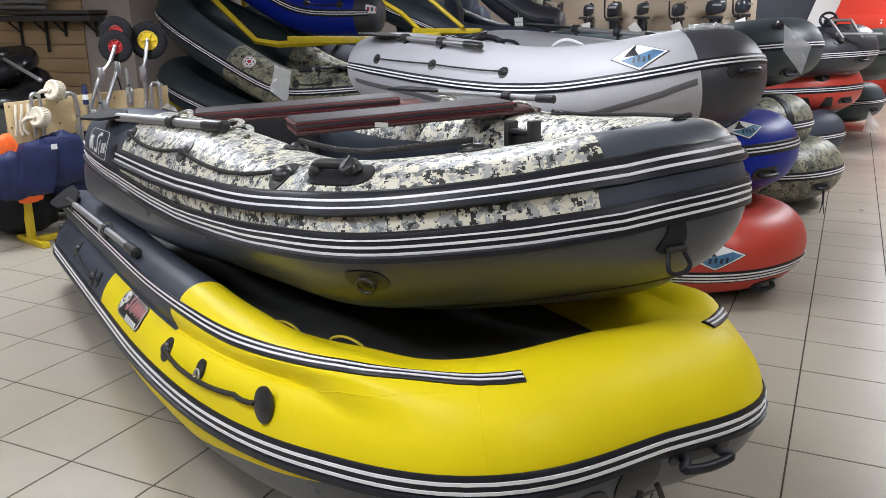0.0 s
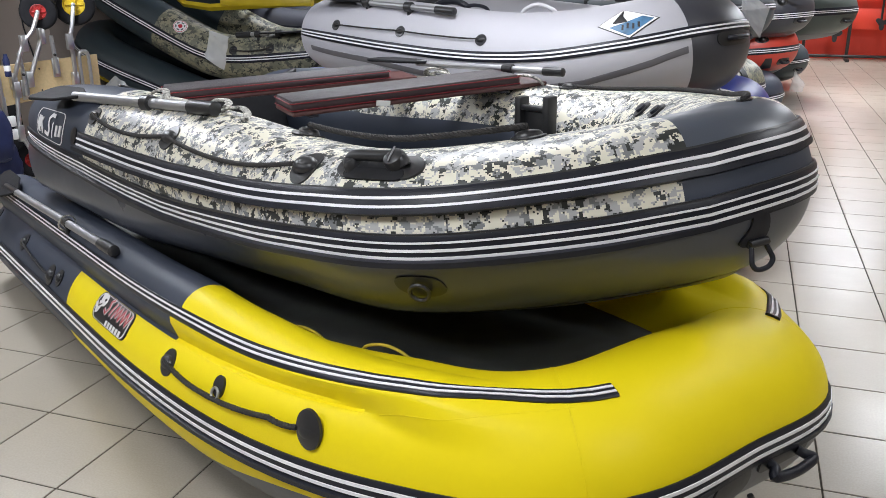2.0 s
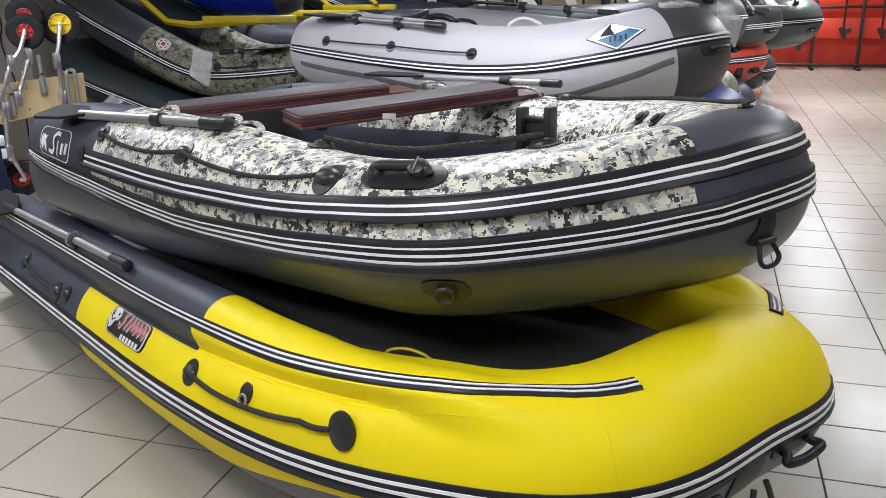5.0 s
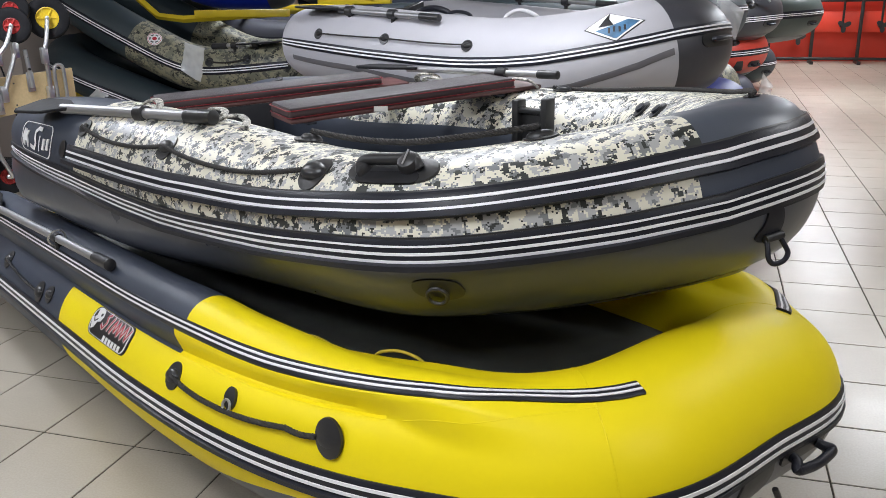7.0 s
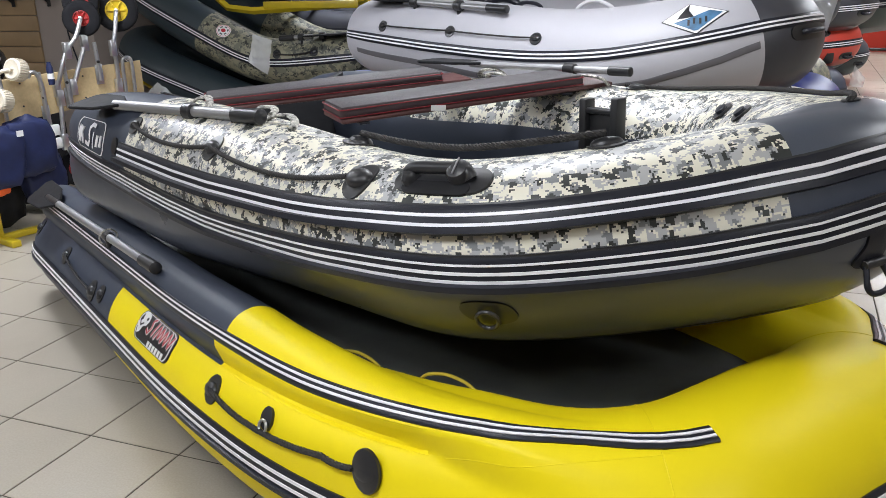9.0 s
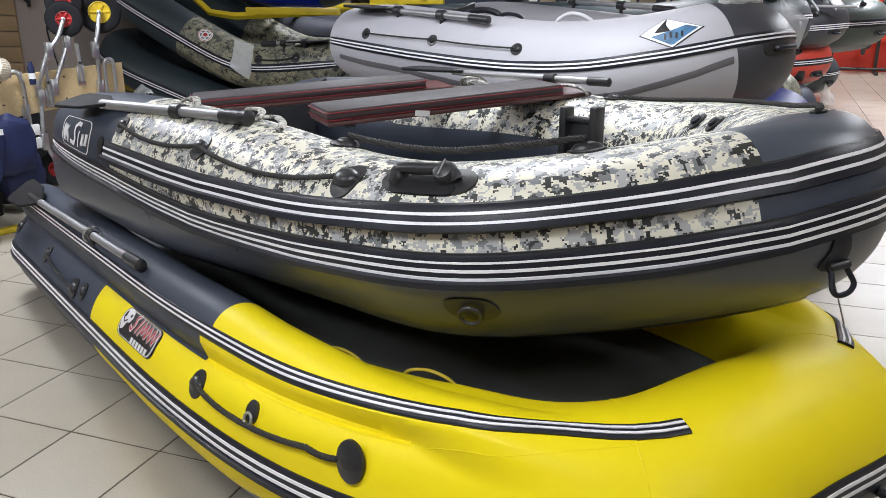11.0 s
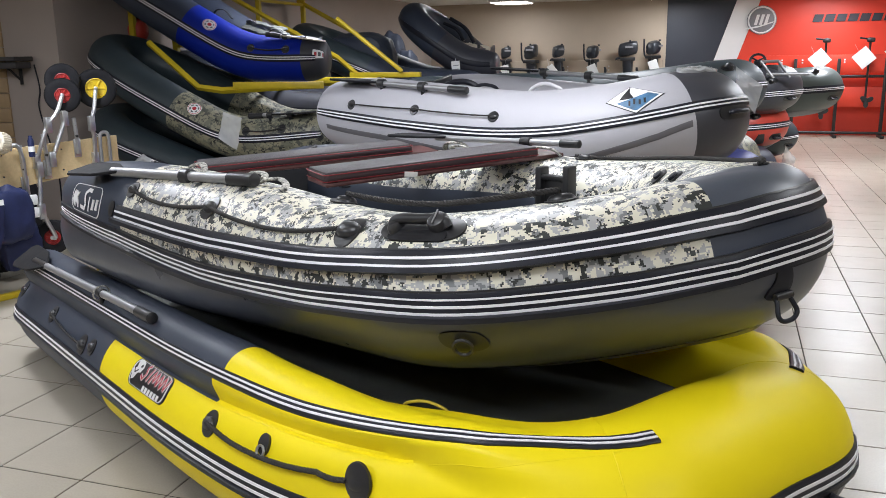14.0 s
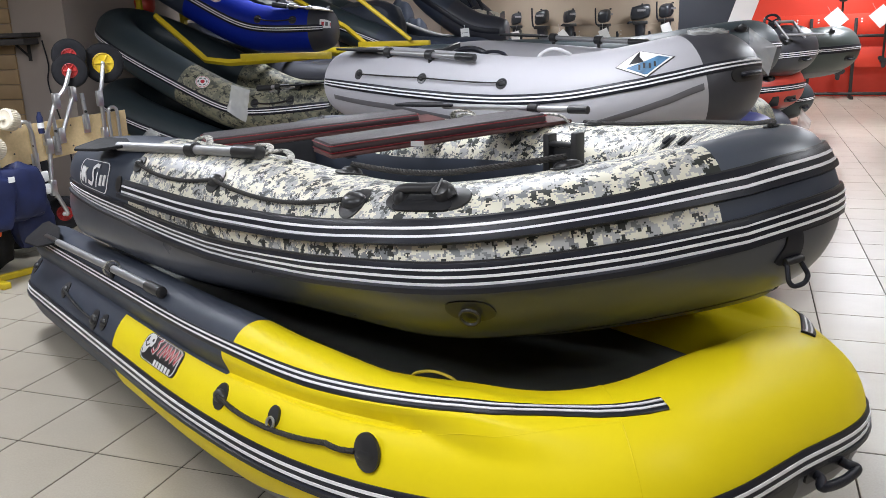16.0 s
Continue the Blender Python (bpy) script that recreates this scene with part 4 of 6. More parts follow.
    part("handle_bar", move(sweep(curve3([(-0.074, 0.002, 0.002), (-0.066, 0.010, 0.013), (-0.045, 0.012, 0.018), (0.0, 0.012, 0.018), (0.045, 0.012, 0.018), (0.068, 0.008, 0.014), (0.076, 0.002, 0.002)], 6), 0.0125, 14), m), black_plastic, base)
    part("handle_block", move(lathe([(0.022, -0.004), (0.021, 0.010), (0.015, 0.018), (0.001, 0.020)], 20), m @ Matrix.Translation((-0.064, 0.006, 0)) @ Matrix.Diagonal((0.8, 1.3, 1, 1))), black_plastic, base)
    cap = part("handle_cap", move(lathe([(0.026, -0.004), (0.0255, 0.016), (0.021, 0.026), (0.012, 0.030), (0.001, 0.0305)], 24), m @ Matrix.Translation((0.052, 0.010, 0)) @ Matrix.Rotation(radians(14), 4, "X")), black_plastic, base)
    part("grey_line", move(box(0.004, 0.038, 0.002, 0.0005), m @ Matrix.Translation((0.052, 0.004, 0.0300)) @ Matrix.Rotation(radians(14), 4, "X")), band_grey, cap)
    # rope along the top
    r1, r2 = h.at_x(1.70), h.at_x(2.37)
    mount(h, b, r1, radians(104), 0.09)
    mount(h, b, r2, radians(99), 0.080)
    rope(h, b, [(r1, radians(103)), ((r1 + r2) / 2, radians(107)), (r2, radians(98))], 0.0, 0.0072, lift=0.025)
    # D-ring below, towing rings at the bow
    dr = h.at_x(2.202)
    g = part("ring_patch", patch(h, dr, radians(-24), blob([(-0.032, 0.020), (-0.034, -0.006), (-0.014, -0.026), (0.020, -0.028), (0.040, -0.010), (0.030, 0.018), (0.0, 0.026)]), 0.004), black_plastic, b)
    part("ring", move(sweep([(0.021 * math.cos(a), 0.021 * math.sin(a) - 0.008, 0.010) for a in np.linspace(0, 6.283, 21)[:-1]], 0.0045, 8, closed=True), h.spot(dr, radians(-24), 0.004)), steel_black, g)
    tow = part("ring_patch", patch(h, 2.722, radians(-9), blob([(-0.010, 0.026), (-0.014, 0.0), (-0.026, -0.036), (-0.002, -0.046), (0.014, -0.022), (0.012, 0.022), (0.001, 0.034)]), 0.005), rubber, b)
    c, n, bb, t = (np.array(v) for v in h.frame_at(np.array(2.722)))
    root = h.point(np.array([2.722]), np.array([radians(-19)]), 0.010)[0]
    part("ring_lug", sweep([root - t * 0.024, root + t * 0.024], 0.009, 10), black_plastic, tow)
    loop = [root + 0.78 * (t * u + n * w + np.array([0, 0, z])) for u, w, z in ((-0.024, 0.0, 0.0), (-0.029, 0.010, -0.022), (-0.033, 0.020, -0.046), (-0.022, 0.026, -0.060), (0.0, 0.028, -0.062), (0.022, 0.026, -0.058), (0.036, 0.020, -0.044), (0.028, 0.010, -0.020), (0.020, 0.0, 0.0))]
    part("ring", sweep(curve3(loop, 6), 0.0055, 10), rubber, tow)
    # printed stern badge: white outline and a swirl
    ba, bf = h.at_x(0.45), radians(17)
    o = rounded(0.30, 0.105, 0.035)
    g = part("badge", frame_patch(h, ba, bf, o, 0.95, 0.003), logo_white, b, "white outlined stern badge")
    for da, df, sh in ((-0.095, 0.0, [(-0.040, -0.010), (-0.030, -0.032), (-0.012, -0.036), (-0.018, -0.014), (0.002, -0.018), (0.016, -0.038), (0.022, -0.020), (0.008, 0.000), (0.022, 0.020), (0.004, 0.014), (-0.012, 0.022), (-0.024, 0.012), (-0.030, 0.024), (-0.036, 0.006)]), (0.078, -0.010, [(-0.014, -0.022), (0.004, -0.022), (0.012, 0.016), (-0.006, 0.016)]), (0.112, -0.008, [(-0.012, -0.020), (0.004, -0.020), (0.012, 0.018), (-0.004, 0.018)])):
        part("badge_stroke", patch(h, ba + da, bf + df / 0.193, sh, 0.0035), logo_white, g)
    part("badge_swirl", ribbon(h, ba, bf, [(0.048, 0.034), (0.020, 0.036), (-0.004, 0.022), (-0.002, 0.004), (0.010, -0.016), (-0.004, -0.034), (-0.040, -0.030)], 0.014, 0.0036), logo_white, g)
    part("badge_bar", ribbon(h, ba, bf, [(0.040, -0.036), (0.044, 0.010)], 0.010, 0.0036), logo_white, g)
    part("valve", patch(h, h.at_x(0.70), radians(16), oval(0.045, 0.055), 0.005), black_plastic, b)
    # oars
    q0, q1 = Vector(h.point(np.array([h.at_x(1.365)]), np.array([radians(78)]), 0.022)[0]), Vector(h.point(np.array([h.at_x(0.62)]), np.array([radians(52)]), 0.026)[0])
    d = (q1 - q0).normalized()
    oar_part(b, q0, q1 + d * 0.22, 0.27, (0.0, -0.20, 0.98), blade_mat=blade_black, wide=0.8)
    clip_part(b, q0.lerp(q1, 0.42), d)
    f0, f1 = Vector(h.point(np.array([h.at_x(1.78, 1)]), np.array([radians(92)]), 0.052)[0]), Vector(h.point(np.array([h.at_x(1.15, 1)]), np.array([radians(95)]), 0.052)[0])
    oar_part(b, f0, f1 + (f1 - f0).normalized() * 0.26, 0.3, blade_mat=blade_black, wide=0.7, radius=0.011, grip_end=0.06)
    clip_part(b, f0.lerp(f1, 0.33), f1 - f0, 0.013)
    rope(h, b, [(h.at_x(1.75, 1), radians(80)), (h.at_x(2.4, 1), radians(72)), (h.length - 2.74, radians(80))], 0.0, 0.0060, lift=0.007)
    mount(h, b, h.at_x(1.8, 1), radians(82), 0.07)
    mount(h, b, h.length - 2.72, radians(80), 0.034)
    for a in (3.325, 3.195):
        w = part("valve", patch(h, a, radians(131), oval(0.05, 0.055), 0.006), black_plastic, b, "black inflation valve")
        part("valve_cap", move(lathe([(0.016, 0), (0.015, 0.008), (0.001, 0.010)], 16), h.spot(a, radians(131), 0.005)), rubber, w)
    # bench brackets on the inner side
    holder = part("bench_bracket", box(0.026, 0.045, 0.15, 0.006, (1.778, 0.30, 0.822)), black_plastic, b)
    part("bracket_plate", box(0.026, 0.045, 0.16, 0.006, (1.888, 0.30, 0.822)), black_plastic, holder)
    part("bracket_bar", box(0.11, 0.02, 0.125, 0.005, (1.835, 0.31, 0.817)), black_plastic, holder)
    part("bracket_rib", box(0.105, 0.03, 0.016, 0.004, (1.835, 0.296, 0.932)), black_plastic, holder)
    # thrown rope ends
    for x, way, f, w, up in ((1.03, -1, 80, 0.055, 0.022), (1.43, -1, 88, 0.065, 0.016), (1.24, -1, 106, 0.05, 0.02), (1.66, 1, 96, 0.06, 0.03), (1.60, 1, 104, 0.04, 0.026), (1.22, 1, 92, 0.07, 0.03), (1.27, 1, 100, 0.05, 0.024)):
        a = h.at_x(x, way)
        q = h.point(np.array([a - w, a - w * 0.7, a, a + w * 0.7, a + w]), np.radians([f - 2.0, f + 2, f + 6, f + 2, f - 4]), 0.006)
        q[1:4, 2] += np.array([up * 0.7, up, up * 0.6])
        part("rope_end", sweep(curve3(q, 8), 0.011, 8, 0.45), rope_white, b)
    # the two bench seats lie across the tubes, things of their own
    for x, y, turn, z, ln, lean in ((1.46, 0.083, -19.0, 0.955, 0.765, 2.8), (0.965, -0.05, -24.0, 0.948, 0.76, 2.8)):
        m = b.matrix_basis @ pose(x, y, z, 0, 0, turn) @ pose(0, 0, 0, lean)
        s = thing("bench_seat", "grey cushioned bench seat with red piping laid across the camouflage boat", "seat", m, "bench seats")
        part("seat_board", box(0.195, ln + 0.10, 0.014, 0.005, (0, 0.05, 0)), plywood_red, s, "red-brown plywood board")
        part("cushion_side", box(0.19, ln, 0.027, 0.010, (0, 0, 0.0145), 3), cushion_side, s, "black cushion side")
        part("cushion_top", box(0.18, ln - 0.01, 0.010, 0.005, (0, 0, 0.0360)), cushion, s, "grey cushion top")
        for pz in (0.018, 0.0385):
            o = rounded(0.195, ln + 0.006, 0.014)
            part("piping", sweep([(u, w, pz) for u, w in o], 0.0017, 6, closed=True), piping_red, s)
        if x > 1.2:
            part("seat_tag", move(box(0.0015, 0.045, 0.016, 0, (0.101, -0.10, -0.012)), Matrix.Rotation(radians(-8), 4, "X")), paper, s)
        for w in (-0.32, 0.32):
            part("seat_strap", box(0.21, 0.03, 0.006, 0.002, (0, w, -0.006)), rubber, s)
    return h


def stock_boat(label, place, hull, main, bow=None, bow_x=9, stern=None, stern_x=-9, under=None, whites=2, line=None, deck_mat=None, ring=True, rope_x=None, badge=None, oar=None, group="inflatable boats", second=None, sides=56, width=0.055, seal=None, knob=None, grip=None, bow_a=None, sag=0.012, blade=None, strap=None, tail=None, eyes=(), plate=None, fine=False, dark_side=False):
    """A boat of the stock, told apart by its panels and fittings."""
    b = thing("inflatable_boat", label, "boat", place, group)
    h = hull
    line = line or (lambda x: 0.05 + 0.0 * x)

    def rule(a, x, f, far):
        if under and -125 < f < -62:
            return "under"
        if x > bow_x or (bow_a and bow_a < a < h.length - bow_a):
            return "bow"
        if x < stern_x:
            return "stern"
        if dark_side and not far:
            return "bow"
        return "main"
    regions = {"main": (main, "tube_panel", ""), "bow": (bow or main, "bow_panel", ""), "stern": (stern or main, "stern_panel", ""), "under": (under or main, "tube_bottom", "")}
    extra = [h.at_x(x, s) for x in (bow_x, stern_x) if abs(x) < 8 for s in (-1, 1)]
    extra += [bow_a, h.length - bow_a] if bow_a else []
    tube(h, b, regions, rule, sides, [-125, -62], extra)
    strake(h, b, line, 0.05, h.length - 0.05, width, whites, 0.006, 0.008, 0.016, 0.0)
    if second:
        a0, a1 = h.at_x(second[0]), h.at_x(second[1])
        part("lower_band", band(h, second[2], a0, a1, second[3], 0.002), second[4], b)
        part("lower_band", band(h, second[2], h.length - a1, h.length - a0, second[3], 0.002), second[4], b)
    bottom(h, b, under or charcoal, 0.07, h.start + 0.1)
    inner_floor(h, b, deck_mat)
    transom(h, b, high=-0.05)
    if rope_x:
        tilt = rope_x[1] if isinstance(rope_x[1], tuple) else [rope_x[1]] * len(rope_x[0])
        for side in (-1, 1):
            ms = [(h.at_x(x, side), radians(f)) for x, f in zip(rope_x[0], tilt)]
            for a, f in ms:
                mount(h, b, a, f, 0.054 if fine else 0.065)
            rope(h, b, ms, sag, 0.0036 if fine else 0.005)
    if strap:
        f = np.linspace(radians(-60), radians(150), 40)
        o = [h.point(np.full(40, strap + s), f, l) for s, l in ((-0.022, 0.001), (-0.02, 0.006), (0.02, 0.006), (0.022, 0.001))]
        q = np.stack(o, 1).reshape(-1, 3)
        part("tie_strap", (q, [(i * 4 + j, i * 4 + j + 1, i * 4 + j + 5, i * 4 + j + 4) for i in range(39) for j in range(3)]), rubber, b, "black webbing strap")
    if tail:
        q = Vector(h.point(np.array([tail[0]]), np.array([radians(tail[1])]), 0.004)[0])
        o = part("strap_tail", sweep([q, q + Vector((0.006, -0.004, -0.06)), q + Vector((0.008, -0.006, -0.125))], 0.014, 8, 0.35), rubber, b, "black webbing strap end")
        for s in (-0.01, 0.012):
            part("cord_end", sweep(curve3([q + Vector((0.008, -0.006, -0.12)), q + Vector((0.008 + s, -0.006, -0.16)), q + Vector((0.006 + s * 1.4, -0.004, -0.19))], 5), 0.003, 6), rope_black, o)
    if plate:
        g = part("stern_plate", patch(h, plate[0], radians(plate[1]), rounded(0.10, 0.062, 0.008), 0.004), logo_white, b, "white stern label with dark bars")
        for k in (-1, 0, 1):
            part("print_bar", patch(h, plate[0] + 0.028 * k, radians(plate[1]), rounded(0.018, 0.030, 0.004), 0.0048), logo_red if k else ink, g)
    for ea, ef in eyes:
        part("lacing_patch", patch(h, ea, radians(ef), [(-0.045, -0.05), (0.045, -0.05), (0.02, 0.055), (-0.02, 0.055)], 0.004), black_plastic, b)
    if badge:
        diamond_badge(h, b, *badge)
    if seal:
        a, f = seal
        g = part("badge", patch(h, a, f, oval(0.10, 0.10), 0.003), logo_white, b, "round white badge with dark centre")
        part("badge_ring", frame_patch(h, a, f, oval(0.092, 0.092), 0.93, 0.004), logo_red, g)
        part("inner_ring", frame_patch(h, a, f, oval(0.070, 0.070), 0.72, 0.004), ink, g)
        for k in range(6):
            w = 2 * math.pi * k / 6
            part("badge_dot", patch(h, a + 0.030 * math.cos(w), f + 0.030 * math.sin(w) / h.radius, oval(0.013, 0.013, 10), 0.0048, rings=2), logo_white, g)
        part("badge_centre", patch(h, a, f, oval(0.030, 0.030), 0.004, rings=2), logo_red, g)
    if oar:
        for x0, x1, f, side in oar:
            q0, q1 = (Vector(h.point(np.array([h.at_x(x, side)]), np.array([radians(f)]), 0.035)[0]) for x in (x0, x1))
            oar_part(b, q0, q1, 0.34, blade_mat=blade, radius=0.0135 if fine else 0.016)
            clip_part(b, q0.lerp(q1, 0.3), q1 - q0)
            clip_part(b, q0.lerp(q1, 0.62), q1 - q0)
    if ring:
        m, gf = (h.length / 2 - 0.08, -22) if grip is None else grip
        g = part("grab_handle", patch(h, m, radians(gf), rounded(0.13, 0.06, 0.025), 0.005), black_plastic, b)
        part("handle_grip", move(sweep(curve3([(-0.055, 0, 0), (-0.045, 0, 0.024), (0.045, 0, 0.024), (0.055, 0, 0)], 6), 0.011, 8), h.spot(m, radians(gf), 0.003)), rubber, g)
    if knob:
        k = part("bow_cleat", patch(h, knob[0], radians(knob[1]), oval(0.085, 0.06), 0.004), black_plastic, b)
        part("cleat_knob", move(lathe([(0.030, 0), (0.028, 0.018), (0.018, 0.030), (0.001, 0.033)], 16), h.spot(knob[0], radians(knob[1]), 0.002)), black_plastic, k)
    return b, h


def bow_at(x, y, yaw, reach):
    """The place of a boat whose bow tip stands at x, y."""
    return pose(x - reach * math.cos(yaw), y - reach * math.sin(yaw), 0, 0, 0, math.degrees(yaw))


yellow_boat()
camo_boat()

# second stack: red, blue and pale grey boats
white_line = lambda x: np.radians(np.interp(x, [0.5, 1.15, 1.5, 1.8, 2.05, 2.3, 2.37, 2.42, 2.46], [5.6, 6.0, 8.0, 11.4, 13.0, 17.0, 19.5, 22.5, 24.0]))
hw = Hull(0.455, 1.358, 1.100, 1.993, 0.43, 0.058, 0.222, 1.05, -0.066, 0.212, 1.636, cone=0.52, stub=0.62)
white_boat, _ = stock_boat("pale grey inflatable boat with slate bow topping a stack", pose(-0.465, 3.382, 0, 0, 0, math.degrees(-0.416)), hw, pale, graphite, 9, bow_a=2.031, grip=(2.165, 11), sag=0.003, whites=2, line=white_line,
           second=(0.6, 2.405, lambda x: np.radians(np.interp(x, [0.5, 0.8, 1.05, 1.5, 1.9, 2.15, 2.28, 2.345, 2.41], [-16.0, -15.5, -15.0, -19.0, -24.0, -20.0, -11.5, -5.5, 5.0])), 0.028, dark_band), rope_x=((0.815, 1.273, 1.73), (22.5, 27.0, 30.0)), fine=True, badge=(1.873, radians(41), 0.19, 0.145, 3), oar=((1.53, 0.62, 57, -1), (1.9, 0.9, 80, 1)), deck_mat=band_grey, width=0.046)
inside = white_boat.matrix_basis.inverted()
def hoop_part(name, pts, radius, mat):
    part(name, sweep(curve3([inside @ Vector(p) for p in pts], 7), radius, 8), mat, white_boat)
hoop_part("seat_hoop", [(0.915, 2.75, 1.03), (0.929, 2.75, 1.130), (0.965, 2.75, 1.165), (1.010, 2.75, 1.177), (1.065, 2.75, 1.163), (1.106, 2.75, 1.130), (1.12, 2.75, 1.03)], 0.010, stripe_white)
hoop_part("grab_strap", [(0.66, 2.6, 1.12), (0.68, 2.6, 1.165), (0.73, 2.6, 1.177), (0.79, 2.6, 1.160), (0.81, 2.6, 1.10)], 0.009, rubber)
hoop_part("grab_strap", [(0.42, 2.8, 1.13), (0.47, 2.8, 1.175), (0.55, 2.8, 1.187), (0.62, 2.8, 1.165), (0.64, 2.8, 1.12)], 0.016, rubber)
YAW = -0.42
def stock_hull(z, lift=0.06, r=0.2, half=0.5, power=2.1, flat=0.08):
    return Hull(0.0, 1.8, 0.9, power, half, flat, r, z, 0.0, lift, 1.5, cone=0.3, stub=0.6)
stock_boat("blue inflatable boat with a diamond badge inside a stack", bow_at(2.12, 2.70, YAW, 2.9), stock_hull(0.575, 0.05, 0.19), blue, badge=(2.80, radians(48), 0.17, 0.115, 0), rope_x=((0.7, 1.2, 1.7), 50), line=lambda x: 0.25 + 0 * x)
stock_boat("red inflatable boat with diamond badge on the floor", bow_at(2.19, 2.46, YAW, 2.87), stock_hull(0.192, 0.03, 0.182), red, badge=(2.66, radians(12), 0.2, 0.13, 0), whites=3, width=0.06, line=lambda x: -0.36 + 0 * x, grip=(2.88, -48))
# third stack
stock_boat("green camouflage inflatable boat on the floor under a stack", bow_at(2.33, 4.55, YAW, 2.9), stock_hull(0.22, 0.03), camo_green, tail=(2.9, -22))
stock_boat("green camouflage inflatable boat inside a stack", bow_at(2.12, 4.42, YAW, 2.9), stock_hull(0.51, 0.05, 0.19), camo_green, under=charcoal, strap=2.87)
stock_boat("dark green inflatable boat topping a stack", bow_at(2.12, 4.55, YAW, 2.9), stock_hull(0.96, 0.08), green, whites=2, knob=(2.78, 50), line=lambda x: 0.17 + 0 * x, grip=(2.85, -45))
# fourth stack
stock_boat("dark navy inflatable boat low in a stack", bow_at(2.32, 6.1, YAW, 2.9), stock_hull(0.25, 0.04), navy)
stock_boat("red inflatable boat with black fittings in a stack", bow_at(2.42, 6.55, YAW, 2.9), stock_hull(0.60, 0.05), red, whites=2, knob=(2.70, 31), grip=(2.88, -28), eyes=((2.60, -30), (2.74, -32)))
stock_boat("dark green rigid boat under a steering console", bow_at(2.5, 6.4, YAW, 2.9), stock_hull(0.92, 0.06), graphite, whites=3, knob=(2.72, 24), line=lambda x: -0.15 + 0 * x)
# fifth stack
stock_boat("dark green inflatable boat low at the aisle", bow_at(2.70, 9.1, YAW, 2.9), stock_hull(0.27, 0.04), green)
stock_boat("large dark green boat topping the far stack", bow_at(3.0, 8.1, YAW, 2.9), stock_hull(0.86, 0.05, 0.23), moss, under=graphite, whites=2, width=0.07, knob=(2.75, 55))

# boats on the racks, bows up against the left wall
def rack_boat(label, x, y, z, slope, fall, main, bow, bow_x, kink_at=0.85, r=0.16, stern=None, stern_x=-9, yaw=180, half=0.42, straight=1.4, point=0.75, start=0.0, short=0.0, **more):
    h = Hull(start, straight, point, 2.1, half, 0.06, r, z, fall, 0.0, 9, kink=slope, kink_at=kink_at, cone=0.25, stub=0.6, short=short)
    return stock_boat(label, pose(x, y, 0, 0, 0, yaw), h, main, bow, bow_x, stern, stern_x, ring=False, **more)
hr = Hull(0.0, 1.4, 0.75, 2.1, 0.42, 0.06, 0.16, 0.7)
rack_boat("dark green and camouflage inflatable boat on the lower rack", -0.74, 4.29, 0.79, 0.63, -0.11, camo_green, green, 1.30, rope_x=((0.35, 0.65), 25), oar=((0.62, 0.1, 60, 1),), seal=(hr.at_x(1.14, 1), radians(44)))
rack_boat("bright blue and grey inflatable boat on the upper rack, bow raised", -1.02, 4.95, 1.312, 0.66, -0.03, blue, navy, 1.32, r=0.182, yaw=188, half=0.34, stern=graphite, stern_x=0.33, start=0.16, short=0.62, rope_x=((0.45, 0.75), 25), oar=((0.62, 0.02, 62, 1),), blade=cream, dark_side=True, plate=(hr.length - 1.06, 14), seal=(hr.length - 2.02, radians(40)))
# black boat added only to darken the gap between the racks
rack_boat("black boat shape added to fill the dark behind the camouflage boat", -0.95, 5.5, 0.86, 0.30, 0.0, graphite, navy, 1.2)
rack_boat("dark navy inflatable boat on the lower rack, bow raised", -0.45, 7.1, 1.02, 0.4, 0.0, navy, green, 1.2)
rack_boat("dark grey inflatable boat on the upper rack, bow raised", -0.36, 7.4, 1.20, 0.84, -0.05, graphite, navy, 0.62, whites=0, kink_at=0.35, r=0.16, straight=0.62, point=0.42, half=0.40, short=0.40)
rack_boat("dark green inflatable boat below the rack, bow raised", -0.85, 4.35, 0.28, 0.34, 0.0, green, green, 1.36, kink_at=0.6)

# ---- wheel display at the left ----
A0, A1 = Vector((-1.955, 1.69, 0)), Vector((-1.678, 2.69, 0))
ALONG = (A1 - A0).normalized()
OUT = Vector((ALONG.y, -ALONG.x, 0))
def on_board(u, z, off=0.02):
    """A point along the display board: u metres from its left end, height z, off metres in front."""
    p = A0 + ALONG * u + OUT * off
    return Vector((p.x, p.y, z))


